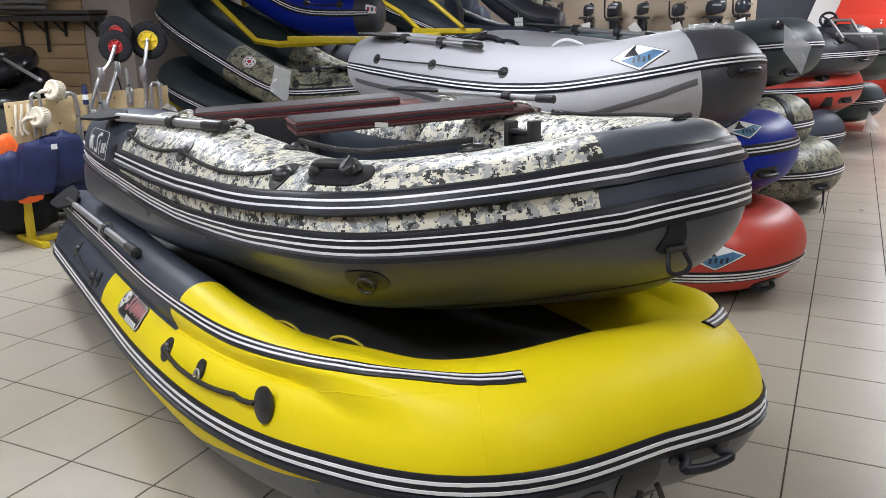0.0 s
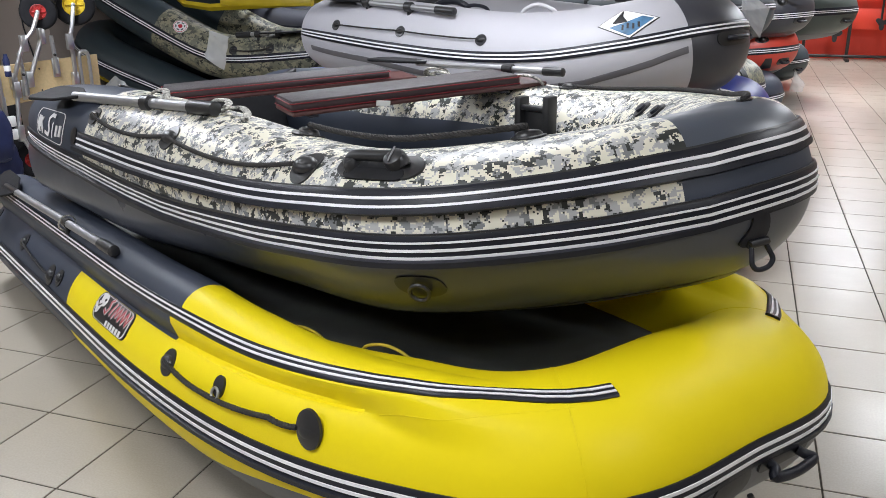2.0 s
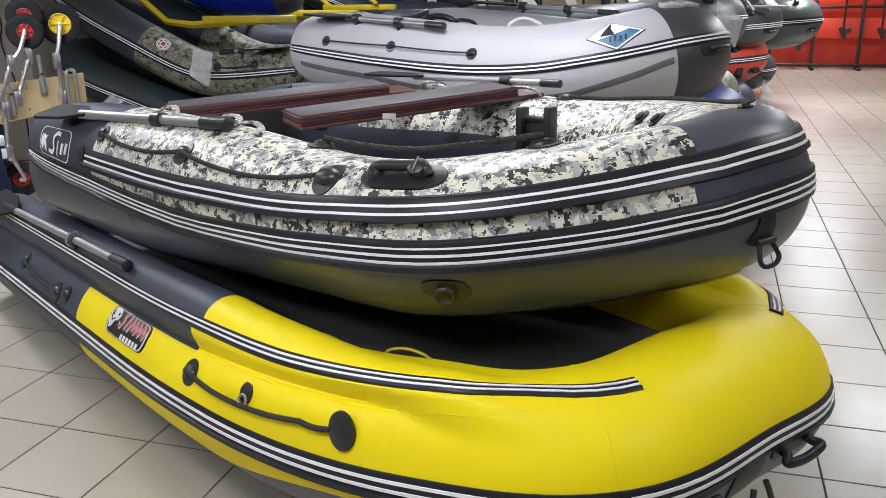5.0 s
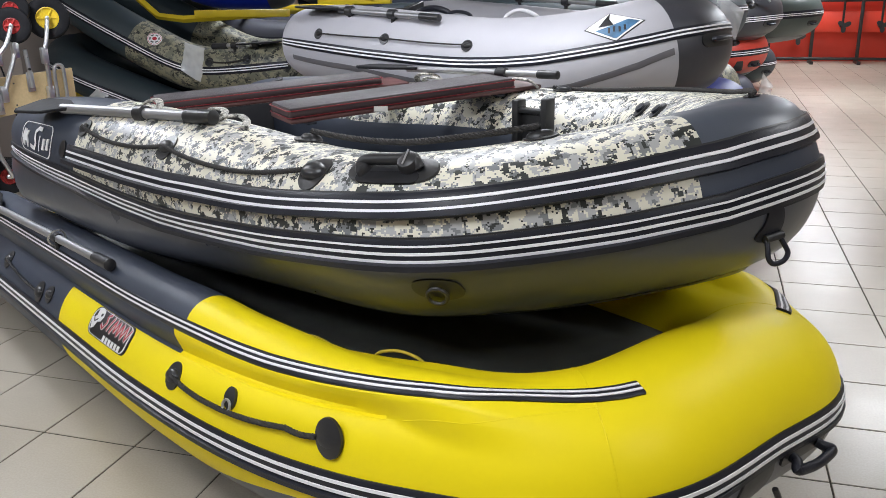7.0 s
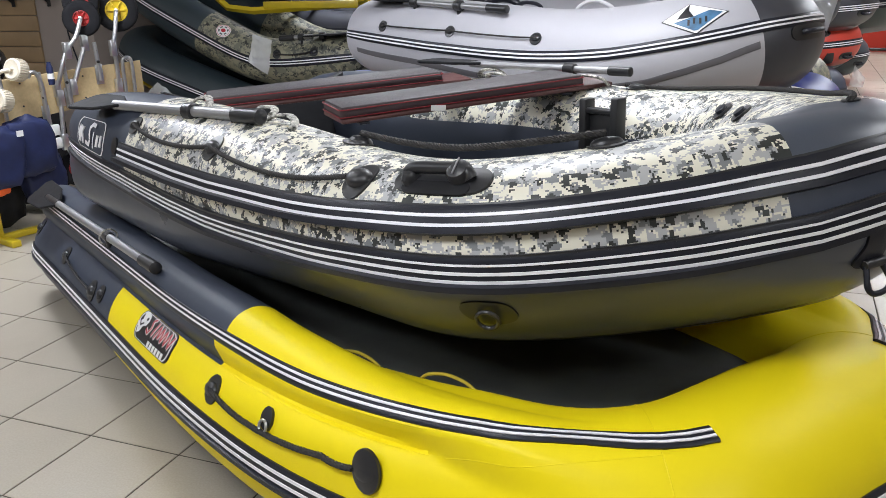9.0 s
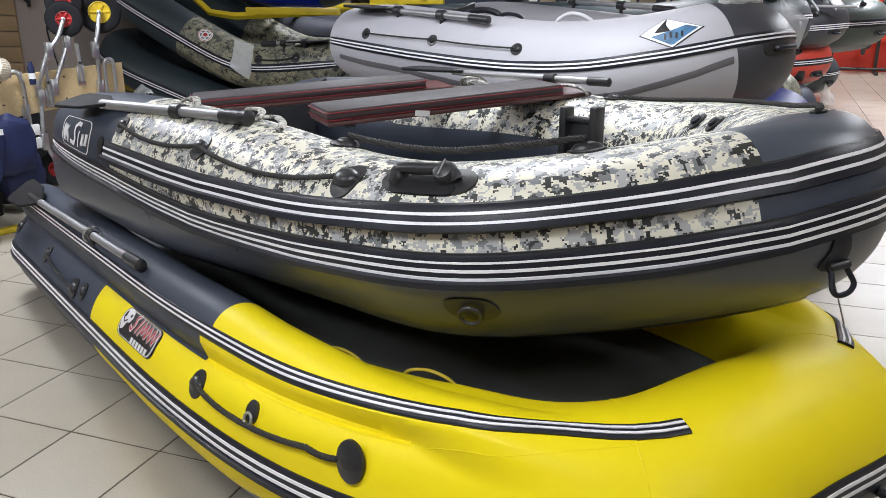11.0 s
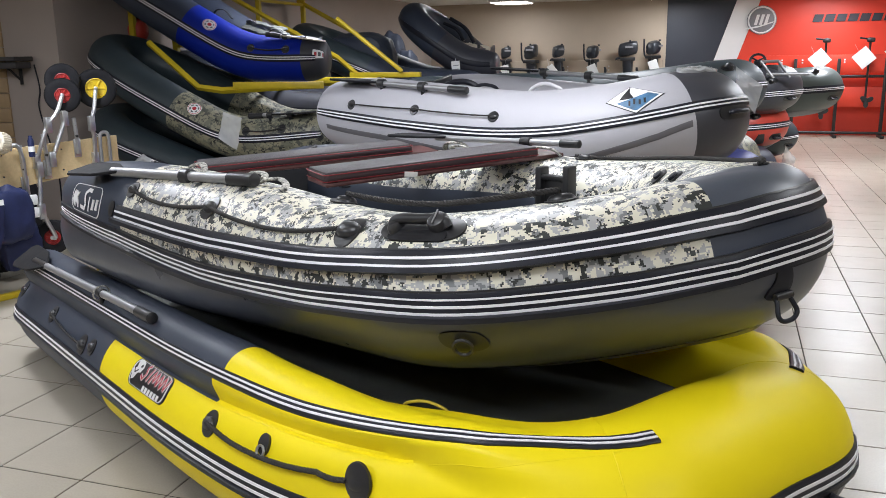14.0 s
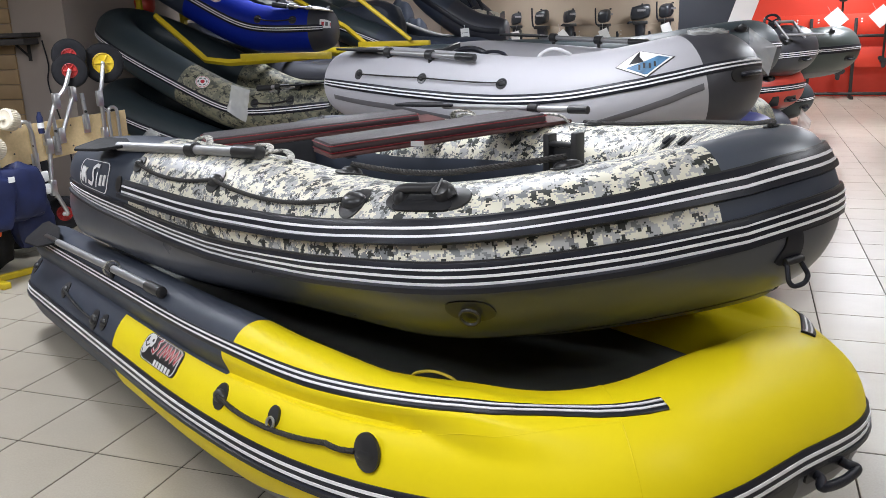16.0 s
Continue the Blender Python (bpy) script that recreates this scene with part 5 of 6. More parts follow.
def display_board():
    t = thing("display_board", "pale plywood display board on a yellow steel stand", "display stand")
    m = Matrix(((ALONG.x, -OUT.x, 0, 0), (ALONG.y, -OUT.y, 0, 0), (0, 0, 1, 0), (0, 0, 0, 1)))
    c = A0.lerp(A1, 0.5)
    part("board", move(slab([(-0.52, 0.60), (0.52, 0.685), (0.52, 0.872), (-0.52, 0.842)], 0.016, 0.002), Matrix(((ALONG.x, 0, OUT.x, c.x - OUT.x * 0.016), (ALONG.y, 0, OUT.y, c.y - OUT.y * 0.016), (0, 1, 0, 0), (0, 0, 0, 1)))), plywood, t)
    for u in (0.06, 0.95):
        p = on_board(u, 0, -0.04)
        post = part("post", box(0.04, 0.04, 0.66, 0.004, p), yellow_steel, t)
        part("foot", move(box(0.34, 0.05, 0.035, 0.005), Matrix.Translation(p + OUT * 0.02) @ Matrix.Rotation(math.atan2(OUT.y, OUT.x), 4, "Z")), yellow_steel, post)
    part("base_rail", move(box(0.83, 0.045, 0.032, 0.004), Matrix.Translation(on_board(0.505, 0.001, -0.04)) @ Matrix.Rotation(math.atan2(ALONG.y, ALONG.x), 4, "Z")), yellow_steel, t)
    for u in (0.02, 0.30, 0.66, 0.98):
        for z in (0.70, 0.82):
            part("screw", move(lathe([(0.005, 0), (0.005, 0.003), (0.001, 0.004)], 10), Matrix.Translation(on_board(u, z, 0.0)) @ OUT.to_track_quat("Z", "Y").to_matrix().to_4x4()), steel_black, t)


def launch_wheel(label, hub, tyre_r, hub_mat, path, thick=0.062, open_r=0.53):
    t = thing("launching_wheel", label, "wheel", None, "launching wheels")
    face = Vector((0.62, -0.78, 0.06)).normalized()
    m = Matrix.Translation(hub) @ face.to_track_quat("Z", "Y").to_matrix().to_4x4()
    w = thick / 2
    prof = [(tyre_r * (open_r - 0.01), -w * 0.8), (tyre_r * 0.75, -w * 1.05), (tyre_r * 0.93, -w * 0.85), (tyre_r, -w * 0.35), (tyre_r, w * 0.35), (tyre_r * 0.93, w * 0.85), (tyre_r * 0.75, w * 1.05), (tyre_r * (open_r - 0.01), w * 0.8)]
    g = lathe(prof, 36)
    ty = part("tyre", move((g[0], g[1][:-2] + [(k, 35 * 0 + (k + 1) % 36, 7 * 36 + (k + 1) % 36, 7 * 36 + k) for k in range(36)]), m), tyre, t)
    for k in range(18):
        a = 2 * math.pi * k / 18
        part("tread_block", move(box(0.012, 0.014, thick * 0.75, 0.003, (0, 0, -thick * 0.375)), m @ Matrix.Rotation(a, 4, "Z") @ Matrix.Translation((tyre_r - 0.0095, 0, 0))), tyre, ty)
    r = tyre_r * open_r
    rim = part("rim", move(lathe([(r, -w * 0.6), (r, w * 0.75), (r * 0.9, w * 0.8), (r * 0.85, w * 0.45), (r * 0.3, w * 0.35), (r * 0.28, w * 0.9), (0.001, w * 0.9)], 28), m), hub_mat, t)
    for k in range(6):
        part("spoke", move(box(r * 0.55, 0.008, 0.010, 0.002, (r * 0.58, 0, w * 0.4)), m @ Matrix.Rotation(2 * math.pi * k / 6, 4, "Z")), hub_mat, rim)
    pts = [Vector(hub) + face * (w + 0.012)] + [Vector(p) for p in path]
    leg = part("leg", sweep(curve3(pts, 5), 0.0125, 10), zinc, t, "zinc-plated steel leg")
    part("axle", rod(Vector(hub), Vector(hub) + face * (w + 0.028), 0.011), zinc, t)
    for k in (2, len(pts) - 1):
        q = pts[k]
        part("bracket", move(box(0.038, 0.028, 0.09, 0.004, (0, 0, -0.045)), Matrix.Translation(q) @ Matrix.Rotation(math.atan2(ALONG.y, ALONG.x), 4, "Z")), zinc, leg)
    return t


display_board()
launch_wheel("launching wheel with black tyre and yellow hub on a zinc leg", (-1.706, 2.586, 1.161), 0.118, hub_yellow, [on_board(0.87, 1.05, 0.05), on_board(0.845, 0.96, 0.045), on_board(0.86, 0.88, 0.035), on_board(0.865, 0.74, 0.02)])
launch_wheel("launching wheel with black tyre and red hub on a zinc leg", (-1.765, 2.371, 1.13), 0.100, hub_red, [on_board(0.625, 1.04, 0.055), on_board(0.565, 0.97, 0.05), on_board(0.52, 0.86, 0.035), on_board(0.49, 0.77, 0.02)], open_r=0.44)
launch_wheel("launching wheel with black tyre and red hub behind another wheel", (-1.80, 2.42, 1.215), 0.098, hub_red, [on_board(0.72, 1.10, -0.01), on_board(0.69, 1.0, 0.02), on_board(0.64, 0.89, 0.025), on_board(0.585, 0.77, 0.02)], open_r=0.44)
launch_wheel("launching wheel with black tyre and red hub hung below the board", on_board(0.545, 0.316, 0.0), 0.10, hub_red, [on_board(0.53, 0.33, 0.05), on_board(0.473, 0.483, 0.04), on_board(0.478, 0.56, 0.035), on_board(0.497, 0.72, 0.025)], open_r=0.46)
padded = thing("padded_hoop", "bent steel tube with two white plastic pads on the board", "bracket")
part("tube", sweep(curve3([on_board(0.335, 0.845, 0.03), on_board(0.345, 0.872, 0.035), on_board(0.375, 0.868, 0.04), on_board(0.40, 0.80, 0.035), on_board(0.405, 0.70, 0.03), on_board(0.412, 0.59, 0.03)], 6), 0.011, 10), zinc, padded)
for z in (0.525, 0.452):
    part("pad", move(box(0.055, 0.022, 0.060, 0.008), Matrix.Translation(on_board(0.43, z, 0.035)) @ Matrix.Rotation(math.atan2(ALONG.y, ALONG.x), 4, "Z")), paper, padded)
part("rod", rod(on_board(0.42, 0.45, 0.022), on_board(0.412, 0.60, 0.022), 0.008), zinc, padded)
for u, z0, z1, off in ((0.745, 1.0, 0.785, 0.025), (0.545, 0.92, 0.68, 0.02), (0.40, 0.87, 0.60, 0.02)):
    t = thing("steel_bracket", "zinc-plated folding steel bracket on the display board", "bracket", None, "steel brackets")
    part("bar", rod(on_board(u, z0, off), on_board(u + 0.012, z1, off), 0.012), zinc, t)
    part("plate", move(box(0.045, 0.006, 0.11, 0.002), Matrix.Translation(on_board(u + 0.012, z1 - 0.02, off - 0.012)) @ Matrix.Rotation(math.atan2(ALONG.y, ALONG.x), 4, "Z")), zinc, t)
    part("bolt", move(lathe([(0.008, 0), (0.008, 0.008), (0.001, 0.010)], 8), Matrix.Translation(on_board(u, (z0 + z1) / 2, off + 0.01)) @ OUT.to_track_quat("Z", "Y").to_matrix().to_4x4()), steel_black, t)
for u, w, top, low in ((0.93, 0.06, 0.895, 0.70), (0.16, 0.05, 0.88, 0.64)):
    t = thing("steel_hoop", "bent steel tube hoop hung over the display board", "bracket", None, "steel hoops")
    part("hoop", sweep(curve3([on_board(u - w / 2, low, 0.03), on_board(u - w / 2, top - 0.04, 0.03), on_board(u - w * 0.3, top, 0.03), on_board(u + w * 0.3, top, 0.03), on_board(u + w / 2, top - 0.04, 0.03), on_board(u + w / 2, low, 0.03)], 6), 0.0105, 10), zinc, t)
# cream ribbed rollers
for u, z, n in ((0.26, 0.898, 1), (0.155, 0.752, 2)):
    c = on_board(u, z, 0.075)
    t = thing("cream_roller", "ribbed cream plastic wheel on a white bracket", "wheel", None, "cream wheels")
    face = Vector((0.05, -0.97, 0.24)).normalized()
    m = Matrix.Translation(c) @ face.to_track_quat("Z", "Y").to_matrix().to_4x4()
    body = part("roller", move(lathe([(0.050, -0.035), (0.056, -0.03), (0.056, 0.03), (0.048, 0.036), (0.03, 0.030), (0.012, 0.032), (0.010, 0.045), (0.001, 0.045)], 40), m), cream, t)
    for k in range(28):
        part("rib", move(box(0.005, 0.006, 0.056, 0.0015, (0.057, 0, -0.028)), m @ Matrix.Rotation(2 * math.pi * k / 28, 4, "Z")), cream, body)
    part("arm", sweep(curve3([c, on_board(u - 0.06, z + 0.0, 0.05), on_board(u - 0.09, z - 0.03, 0.02)], 6), 0.010, 8), cream, t)
for du in (0.0, 0.035, 0.07):
    t = thing("hanging_strap", "pale webbing strap hung on the display board", "strap", None, "webbing straps")
    part("webbing", sweep(curve3([on_board(0.05 + du, 0.83, 0.02), on_board(0.04 + du, 0.78, 0.03), on_board(0.035 + du * 0.6, 0.70, 0.028), on_board(0.03 + du, 0.655, 0.024)], 6), 0.010, 8, 0.3), cream, t)
bottle = thing("spray_bottle", "small dark blue bottle beside the display board", "bottle", pose(*on_board(0.45, 0.80, 0.05)))
part("body", lathe([(0.016, 0), (0.017, 0.01), (0.017, 0.09), (0.010, 0.11), (0.010, 0.12)], 16), cloth_blue, bottle)
part("label_band", lathe([(0.0175, 0.03), (0.0175, 0.06)], 16), paper, bottle)


def soft_lump(size, seed, rough=0.12):
    """A stuffed cloth shape with folds."""
    bm = bmesh.new()
    bmesh.ops.create_icosphere(bm, subdivisions=4, radius=1.0)
    off = Vector((seed * 7.3, seed * 3.1, seed))
    for v in bm.verts:
        d = v.co.normalized()
        box_like = 1.0 / max(abs(d.x), abs(d.y), abs(d.z)) ** 0.55
        k = box_like * (1 + rough * noise.noise(d * 1.6 + off) + rough * 0.35 * noise.noise(d * 4.5 + off) + 0.02 * math.sin(9 * d.x + seed))
        v.co = Vector((d.x * k * size[0], d.y * k * size[1], d.z * k * size[2]))
    bm.verts.index_update()
    out = [v.co.copy() for v in bm.verts], [[v.index for v in f.verts] for f in bm.faces]
    bm.free()
    return out


ROT = Matrix.Rotation(math.atan2(ALONG.y, ALONG.x), 4, "Z")
vest = thing("life_vest", "navy blue padded life vest with orange lining hung on the stand", "life vest")
part("front_pad", move(soft_lump((0.135, 0.06, 0.16), 1), Matrix.Translation(on_board(0.25, 0.50, 0.09)) @ ROT), cloth_blue, vest)
part("back_pad", move(soft_lump((0.12, 0.055, 0.155), 2), Matrix.Translation(on_board(0.07, 0.47, 0.12)) @ ROT @ Matrix.Rotation(0.25, 4, "Y")), cloth_blue, vest)
part("lining", move(soft_lump((0.07, 0.04, 0.10), 3), Matrix.Translation(on_board(-0.05, 0.575, 0.06)) @ ROT @ Matrix.Rotation(-0.35, 4, "Y")), cloth_orange, vest, "bright orange lining")
part("side_pad", move(soft_lump((0.10, 0.05, 0.14), 6), Matrix.Translation(on_board(-0.06, 0.44, 0.10)) @ ROT), cloth_blue, vest)
part("lining_edge", move(soft_lump((0.075, 0.025, 0.055), 4), Matrix.Translation(on_board(0.03, 0.33, 0.10)) @ ROT), cloth_orange, vest)
part("sewn_label", move(box(0.035, 0.003, 0.03, 0), Matrix.Translation(on_board(0.17, 0.575, 0.172)) @ ROT), paper, vest)
lower = thing("life_vest", "navy blue padded life vest hung below another", "life vest")
part("pad", move(soft_lump((0.12, 0.06, 0.14), 5), Matrix.Translation(on_board(0.34, 0.30, 0.0)) @ ROT), cloth_blue, lower)
dark_bag = thing("dark_bag", "black fabric bag standing on the floor behind the stand", "bag", pose(-2.22, 1.86, 0.0))
part("bag_body", move(soft_lump((0.26, 0.17, 0.24), 7, 0.08), Matrix.Translation((0, 0, 0.27))), tyre, dark_bag)
# black mass added to fill the darkness behind the stand
dark_fill = thing("dark_bag", "tall black mass added to fill the dark behind the display board", "bag", pose(-2.35, 2.35, 0.0))
part("bag_body", move(soft_lump((0.22, 0.20, 0.34), 8, 0.08), Matrix.Translation((0, 0, 0.39))), tyre, dark_fill)
stool = thing("folding_stool", "blue folding stool with a white package on it", "stool", pose(-2.28, 1.42, 0))
part("seat", move(soft_lump((0.12, 0.10, 0.03), 9, 0.05), Matrix.Translation((0, 0, 0.17))), cloth_blue, stool)
for sx in (-1, 1):
    part("leg", sweep(curve3([(sx * 0.09, -0.08, 0.008), (sx * 0.06, 0.0, 0.15), (sx * 0.09, 0.08, 0.008)], 6), 0.007, 8), steel_black, stool)
part("package", move(soft_lump((0.06, 0.07, 0.02), 10, 0.1), Matrix.Translation((0, 0, 0.225))), paper, stool)

# dark wall shelf and goods on the slatted wall
shelf = thing("wall_shelf", "dark wooden wall shelf on black brackets", "shelf", pose(-4.12, YL - 0.12, 1.30))
part("board", box(1.25, 0.20, 0.035, 0.004, (0, 0, 0.03)), shelf_dark, shelf)
part("lower_board", box(1.15, 0.16, 0.05, 0.006, (0.05, -0.01, -0.03)), shelf_dark, shelf)
for x in (-0.45, -0.12, 0.12, 0.5):
    part("shelf_bracket", sweep([(x, 0.08, 0.02), (x, 0.08, -0.30 if x < 0 else -0.16)], 0.014, 8), steel_black, shelf)
    part("bracket_arm", sweep([(x, 0.08, -0.13), (x, -0.08, -0.0)], 0.010, 8), steel_black, shelf)
goods = thing("folded_goods", "stack of folded grey metal frames above the shelf", "goods", pose(-4.45, YL - 0.12, 1.366))
for k in range(7):
    part("frame_bar", sweep(curve3([(-0.35, 0.0, 0.02 + k * 0.05), (0.0, -0.03, 0.03 + k * 0.05), (0.35, 0.0, 0.02 + k * 0.05)], 6), 0.02, 8), band_grey, goods)
cable = thing("power_cable", "thin black cable hanging down the wall", "cable")
part("cable", sweep(curve3([(-3.50, YL - 0.012, 1.30), (-3.47, YL - 0.012, 1.1), (-3.50, YL - 0.012, 0.95), (-3.44, YL - 0.012, 0.7), (-3.38, YL - 0.012, 0.45), (-3.38, YL - 0.012, 0.02)], 8), 0.006, 6), rubber, cable)
ring = thing("towing_ring", "glossy black inflated towing ring lying on dark goods", "water toy", pose(-3.58, 2.9, 0.70, 14, 10, 0))
ring_mat = material("glossy_black_vinyl", (0.014, 0.014, 0.016), 0.22, bump=0.003, bump_scale=12)
part("ring_tube", sweep([(0.30 * math.cos(a), 0.30 * math.sin(a), 0.07) for a in np.linspace(0, 2 * math.pi, 49)[:-1]], [0.105 * (1 + 0.03 * math.sin(7 * a)) for a in np.linspace(0, 2 * math.pi, 49)[:-1]], 18, closed=True), ring_mat, ring)
ring2 = thing("towing_ring", "glossy black inflated towing ring stacked on another", "water toy", pose(-3.68, 2.93, 0.862, 15, -2, 0))
part("ring_tube", sweep([(0.28 * math.cos(a), 0.28 * math.sin(a), 0.07) for a in np.linspace(0, 2 * math.pi, 49)[:-1]], [0.092 * (1 + 0.04 * math.sin(6 * a + 1)) for a in np.linspace(0, 2 * math.pi, 49)[:-1]], 18, closed=True), ring_mat, ring2)
crate = thing("dark_crate", "dark covered stack of goods below the towing ring", "goods", pose(-3.56, 2.9, 0))
part("cover", box(0.85, 0.80, 0.66, 0.05, (0, 0, 0), 4), deck, crate)
tow = thing("tow_bar", "bare aluminium tube leaning on the goods", "tube")
part("tube", rod((-3.42, 2.854, 1.008), (-1.98, 1.97, 0.948), 0.012), alu, tow)
rack = thing("goods_shelf", "low shelf with white boxes by the slatted wall", "shelf", pose(-3.9, 3.2, 0))
for z in (0.0, 0.28, 0.56):
    part("shelf_board", box(0.8, 0.4, 0.02, 0.003, (0, 0, z)), wall_tan, rack)
for x in (-0.38, 0.38):
    part("side", box(0.02, 0.4, 0.60, 0.003, (x, 0, 0)), wall_tan, rack)

# ---- yellow boat racks along the left wall ----
def boat_rack(y0, y1, levels):
    t = thing("boat_rack", "yellow painted steel boat rack with bent arms", "rack", None, "boat racks")
    for y in (y0, y1):
        part("post", box(0.05, 0.05, CEILING - 0.02, 0.004, (XL + 0.20, max(y, y0 + 0.6), 0)), yellow_steel, t)
        for pts in levels:
            q = [Vector((x, y, z)) for x, z in (pts if y > y0 or len(pts) < 5 else pts[:4])]
            arm = part("arm", sweep(q, 0.026, 4), yellow_steel, t)
            d = (q[0] - q[1]).normalized()
            part("sleeve", move(box(0.75, 0.055, 0.05, 0.004, (0, 0, -0.01)), Matrix.Translation(q[0] - d * 0.30)), yellow_steel, arm)
    for pts in levels:
        if len(pts) > 4:
            part("cross_bar", rod((pts[1][0], y0, pts[1][1]), (pts[1][0], y1, pts[1][1]), 0.022), yellow_steel, t)
    part("tie_bar", rod((XL + 0.20, y0 + 0.6, 1.95), (XL + 0.20, y1, 1.95), 0.018), yellow_steel, t)


boat_rack(4.10, 5.30, [[(-1.02, 1.125), (-1.80, 1.085), (-2.02, 1.11), (-2.45, 1.46), (-3.05, 1.46)], [(-0.95, 0.51), (-1.75, 0.46), (-2.85, 0.52), (-3.05, 0.62)]])
boat_rack(6.25, 7.9, [[(-1.02, 1.15), (-1.58, 1.12), (-1.83, 1.32), (-3.12, 2.0)], [(-0.75, 0.44), (-1.6, 0.44), (-3.12, 0.50)]])
brace = thing("rack_brace", "yellow diagonal steel brace of the rack", "rack")
part("brace", rod((-1.80, 6.2, 1.70), (-1.12, 6.2, 1.18), 0.022), yellow_steel, brace)

# goods on the racks and in the upper boat
roll = thing("rolled_boat", "dark rolled inflatable boat with a red panel lying on the rack", "boat", pose(-1.85, 6.95, 1.0))
part("cover", move(soft_lump((0.34, 0.30, 0.27), 31, 0.10), Matrix.Translation((0, 0, 0.30))), navy, roll)
part("panel", move(soft_lump((0.12, 0.06, 0.045), 32, 0.05), Matrix.Translation((-0.10, -0.33, 0.34))), red, roll, "faded red panel")
# stands for a small red patch behind the green bow; fender form and strap invented
fender = thing("red_shape", "small red shape hung on the rack, its form guessed", "fender", pose(-3.06, 4.78, 1.58))
part("body", lathe([(0.02, -0.10), (0.06, -0.085), (0.085, -0.04), (0.09, 0.02), (0.07, 0.065), (0.03, 0.085), (0.015, 0.10)], 20), red, fender)
part("strap", rod((0, 0, 0.08), (0, 0, 0.37), 0.008), rubber, fender)
folded = thing("folded_cover", "crumpled grey cover lying in the blue boat", "cover", pose(-1.93, 5.06, 1.56, 0, 16, 8))
part("cloth", soft_lump((0.17, 0.10, 0.06), 34, 0.5), deck, folded)
gear = thing("folded_cover", "pale folded canopy lying in the dark grey boat", "cover", pose(-0.74, 7.42, 1.38, 0, 12, 0))
part("cloth", soft_lump((0.19, 0.13, 0.06), 35, 0.4), cream, gear)
for x0, z0, x1, z1 in ((-0.92, 1.62, -0.60, 1.42), (-0.98, 1.56, -0.72, 1.42)):
    part("frame_tube", sweep(curve3([(x0 + 0.62, -0.12, z0 - 1.34), ((x0 + x1) / 2 + 0.65, -0.12, (z0 + z1) / 2 - 1.31), (x1 + 0.62, -0.12, z1 - 1.34)], 6), 0.022, 8), rubber, gear, "black canopy frame")
for x, z in ((-1.72, 1.52), (-2.24, 1.70), (-1.60, 1.47)):
    t = thing("seat_strap", "black webbing loop inside the blue boat", "strap", None, "webbing loops")
    part("webbing", sweep(curve3([(x - 0.10, 4.86, z - 0.02), (x - 0.05, 4.85, z + 0.035), (x + 0.03, 4.85, z + 0.03), (x + 0.10, 4.84, z - 0.04)], 6), 0.014, 8, 0.4), rubber, t)

# dark shapes added to fill the darkness behind the racks; the goods are guessed
for x, y, sx, sz, seed in ((-2.72, 9.0, 0.19, 0.76, 21), (-2.36, 9.05, 0.20, 0.80, 22), (-2.06, 8.8, 0.17, 0.70, 23)):
    t = thing("dark_shape", "dark upright shape, guessed goods filling the dark behind the racks", "boat", pose(x, y, 0), "packed boats")
    part("cover", move(soft_lump((sx, 0.16, sz), seed, 0.06), Matrix.Translation((0, 0, sz * 1.13 - 0.07))), navy, t)
    part("binding", sweep([(sx * 1.12 * math.cos(a), 0.185 * math.sin(a), sz * 1.2) for a in np.linspace(0, 2 * math.pi, 33)[:-1]], 0.012, 6, 0.5, closed=True), rubber, t)

# ---- outboard motors on the back wall ----
rail = thing("motor_rail", "beige mounting board with screws for the outboard motors", "rail", pose(-0.72, Y1 - 0.063, 0.97))
part("board", box(3.15, 0.124, 0.24, 0.005), wall_beige, rail)
for k in range(9):
    for z in (0.08, 0.14):
        part("screw", move(lathe([(0.012, 0), (0.010, 0.008), (0.001, 0.01)], 8), pose(-1.4 + k * 0.35, -0.062, z, 90)), zinc, rail)


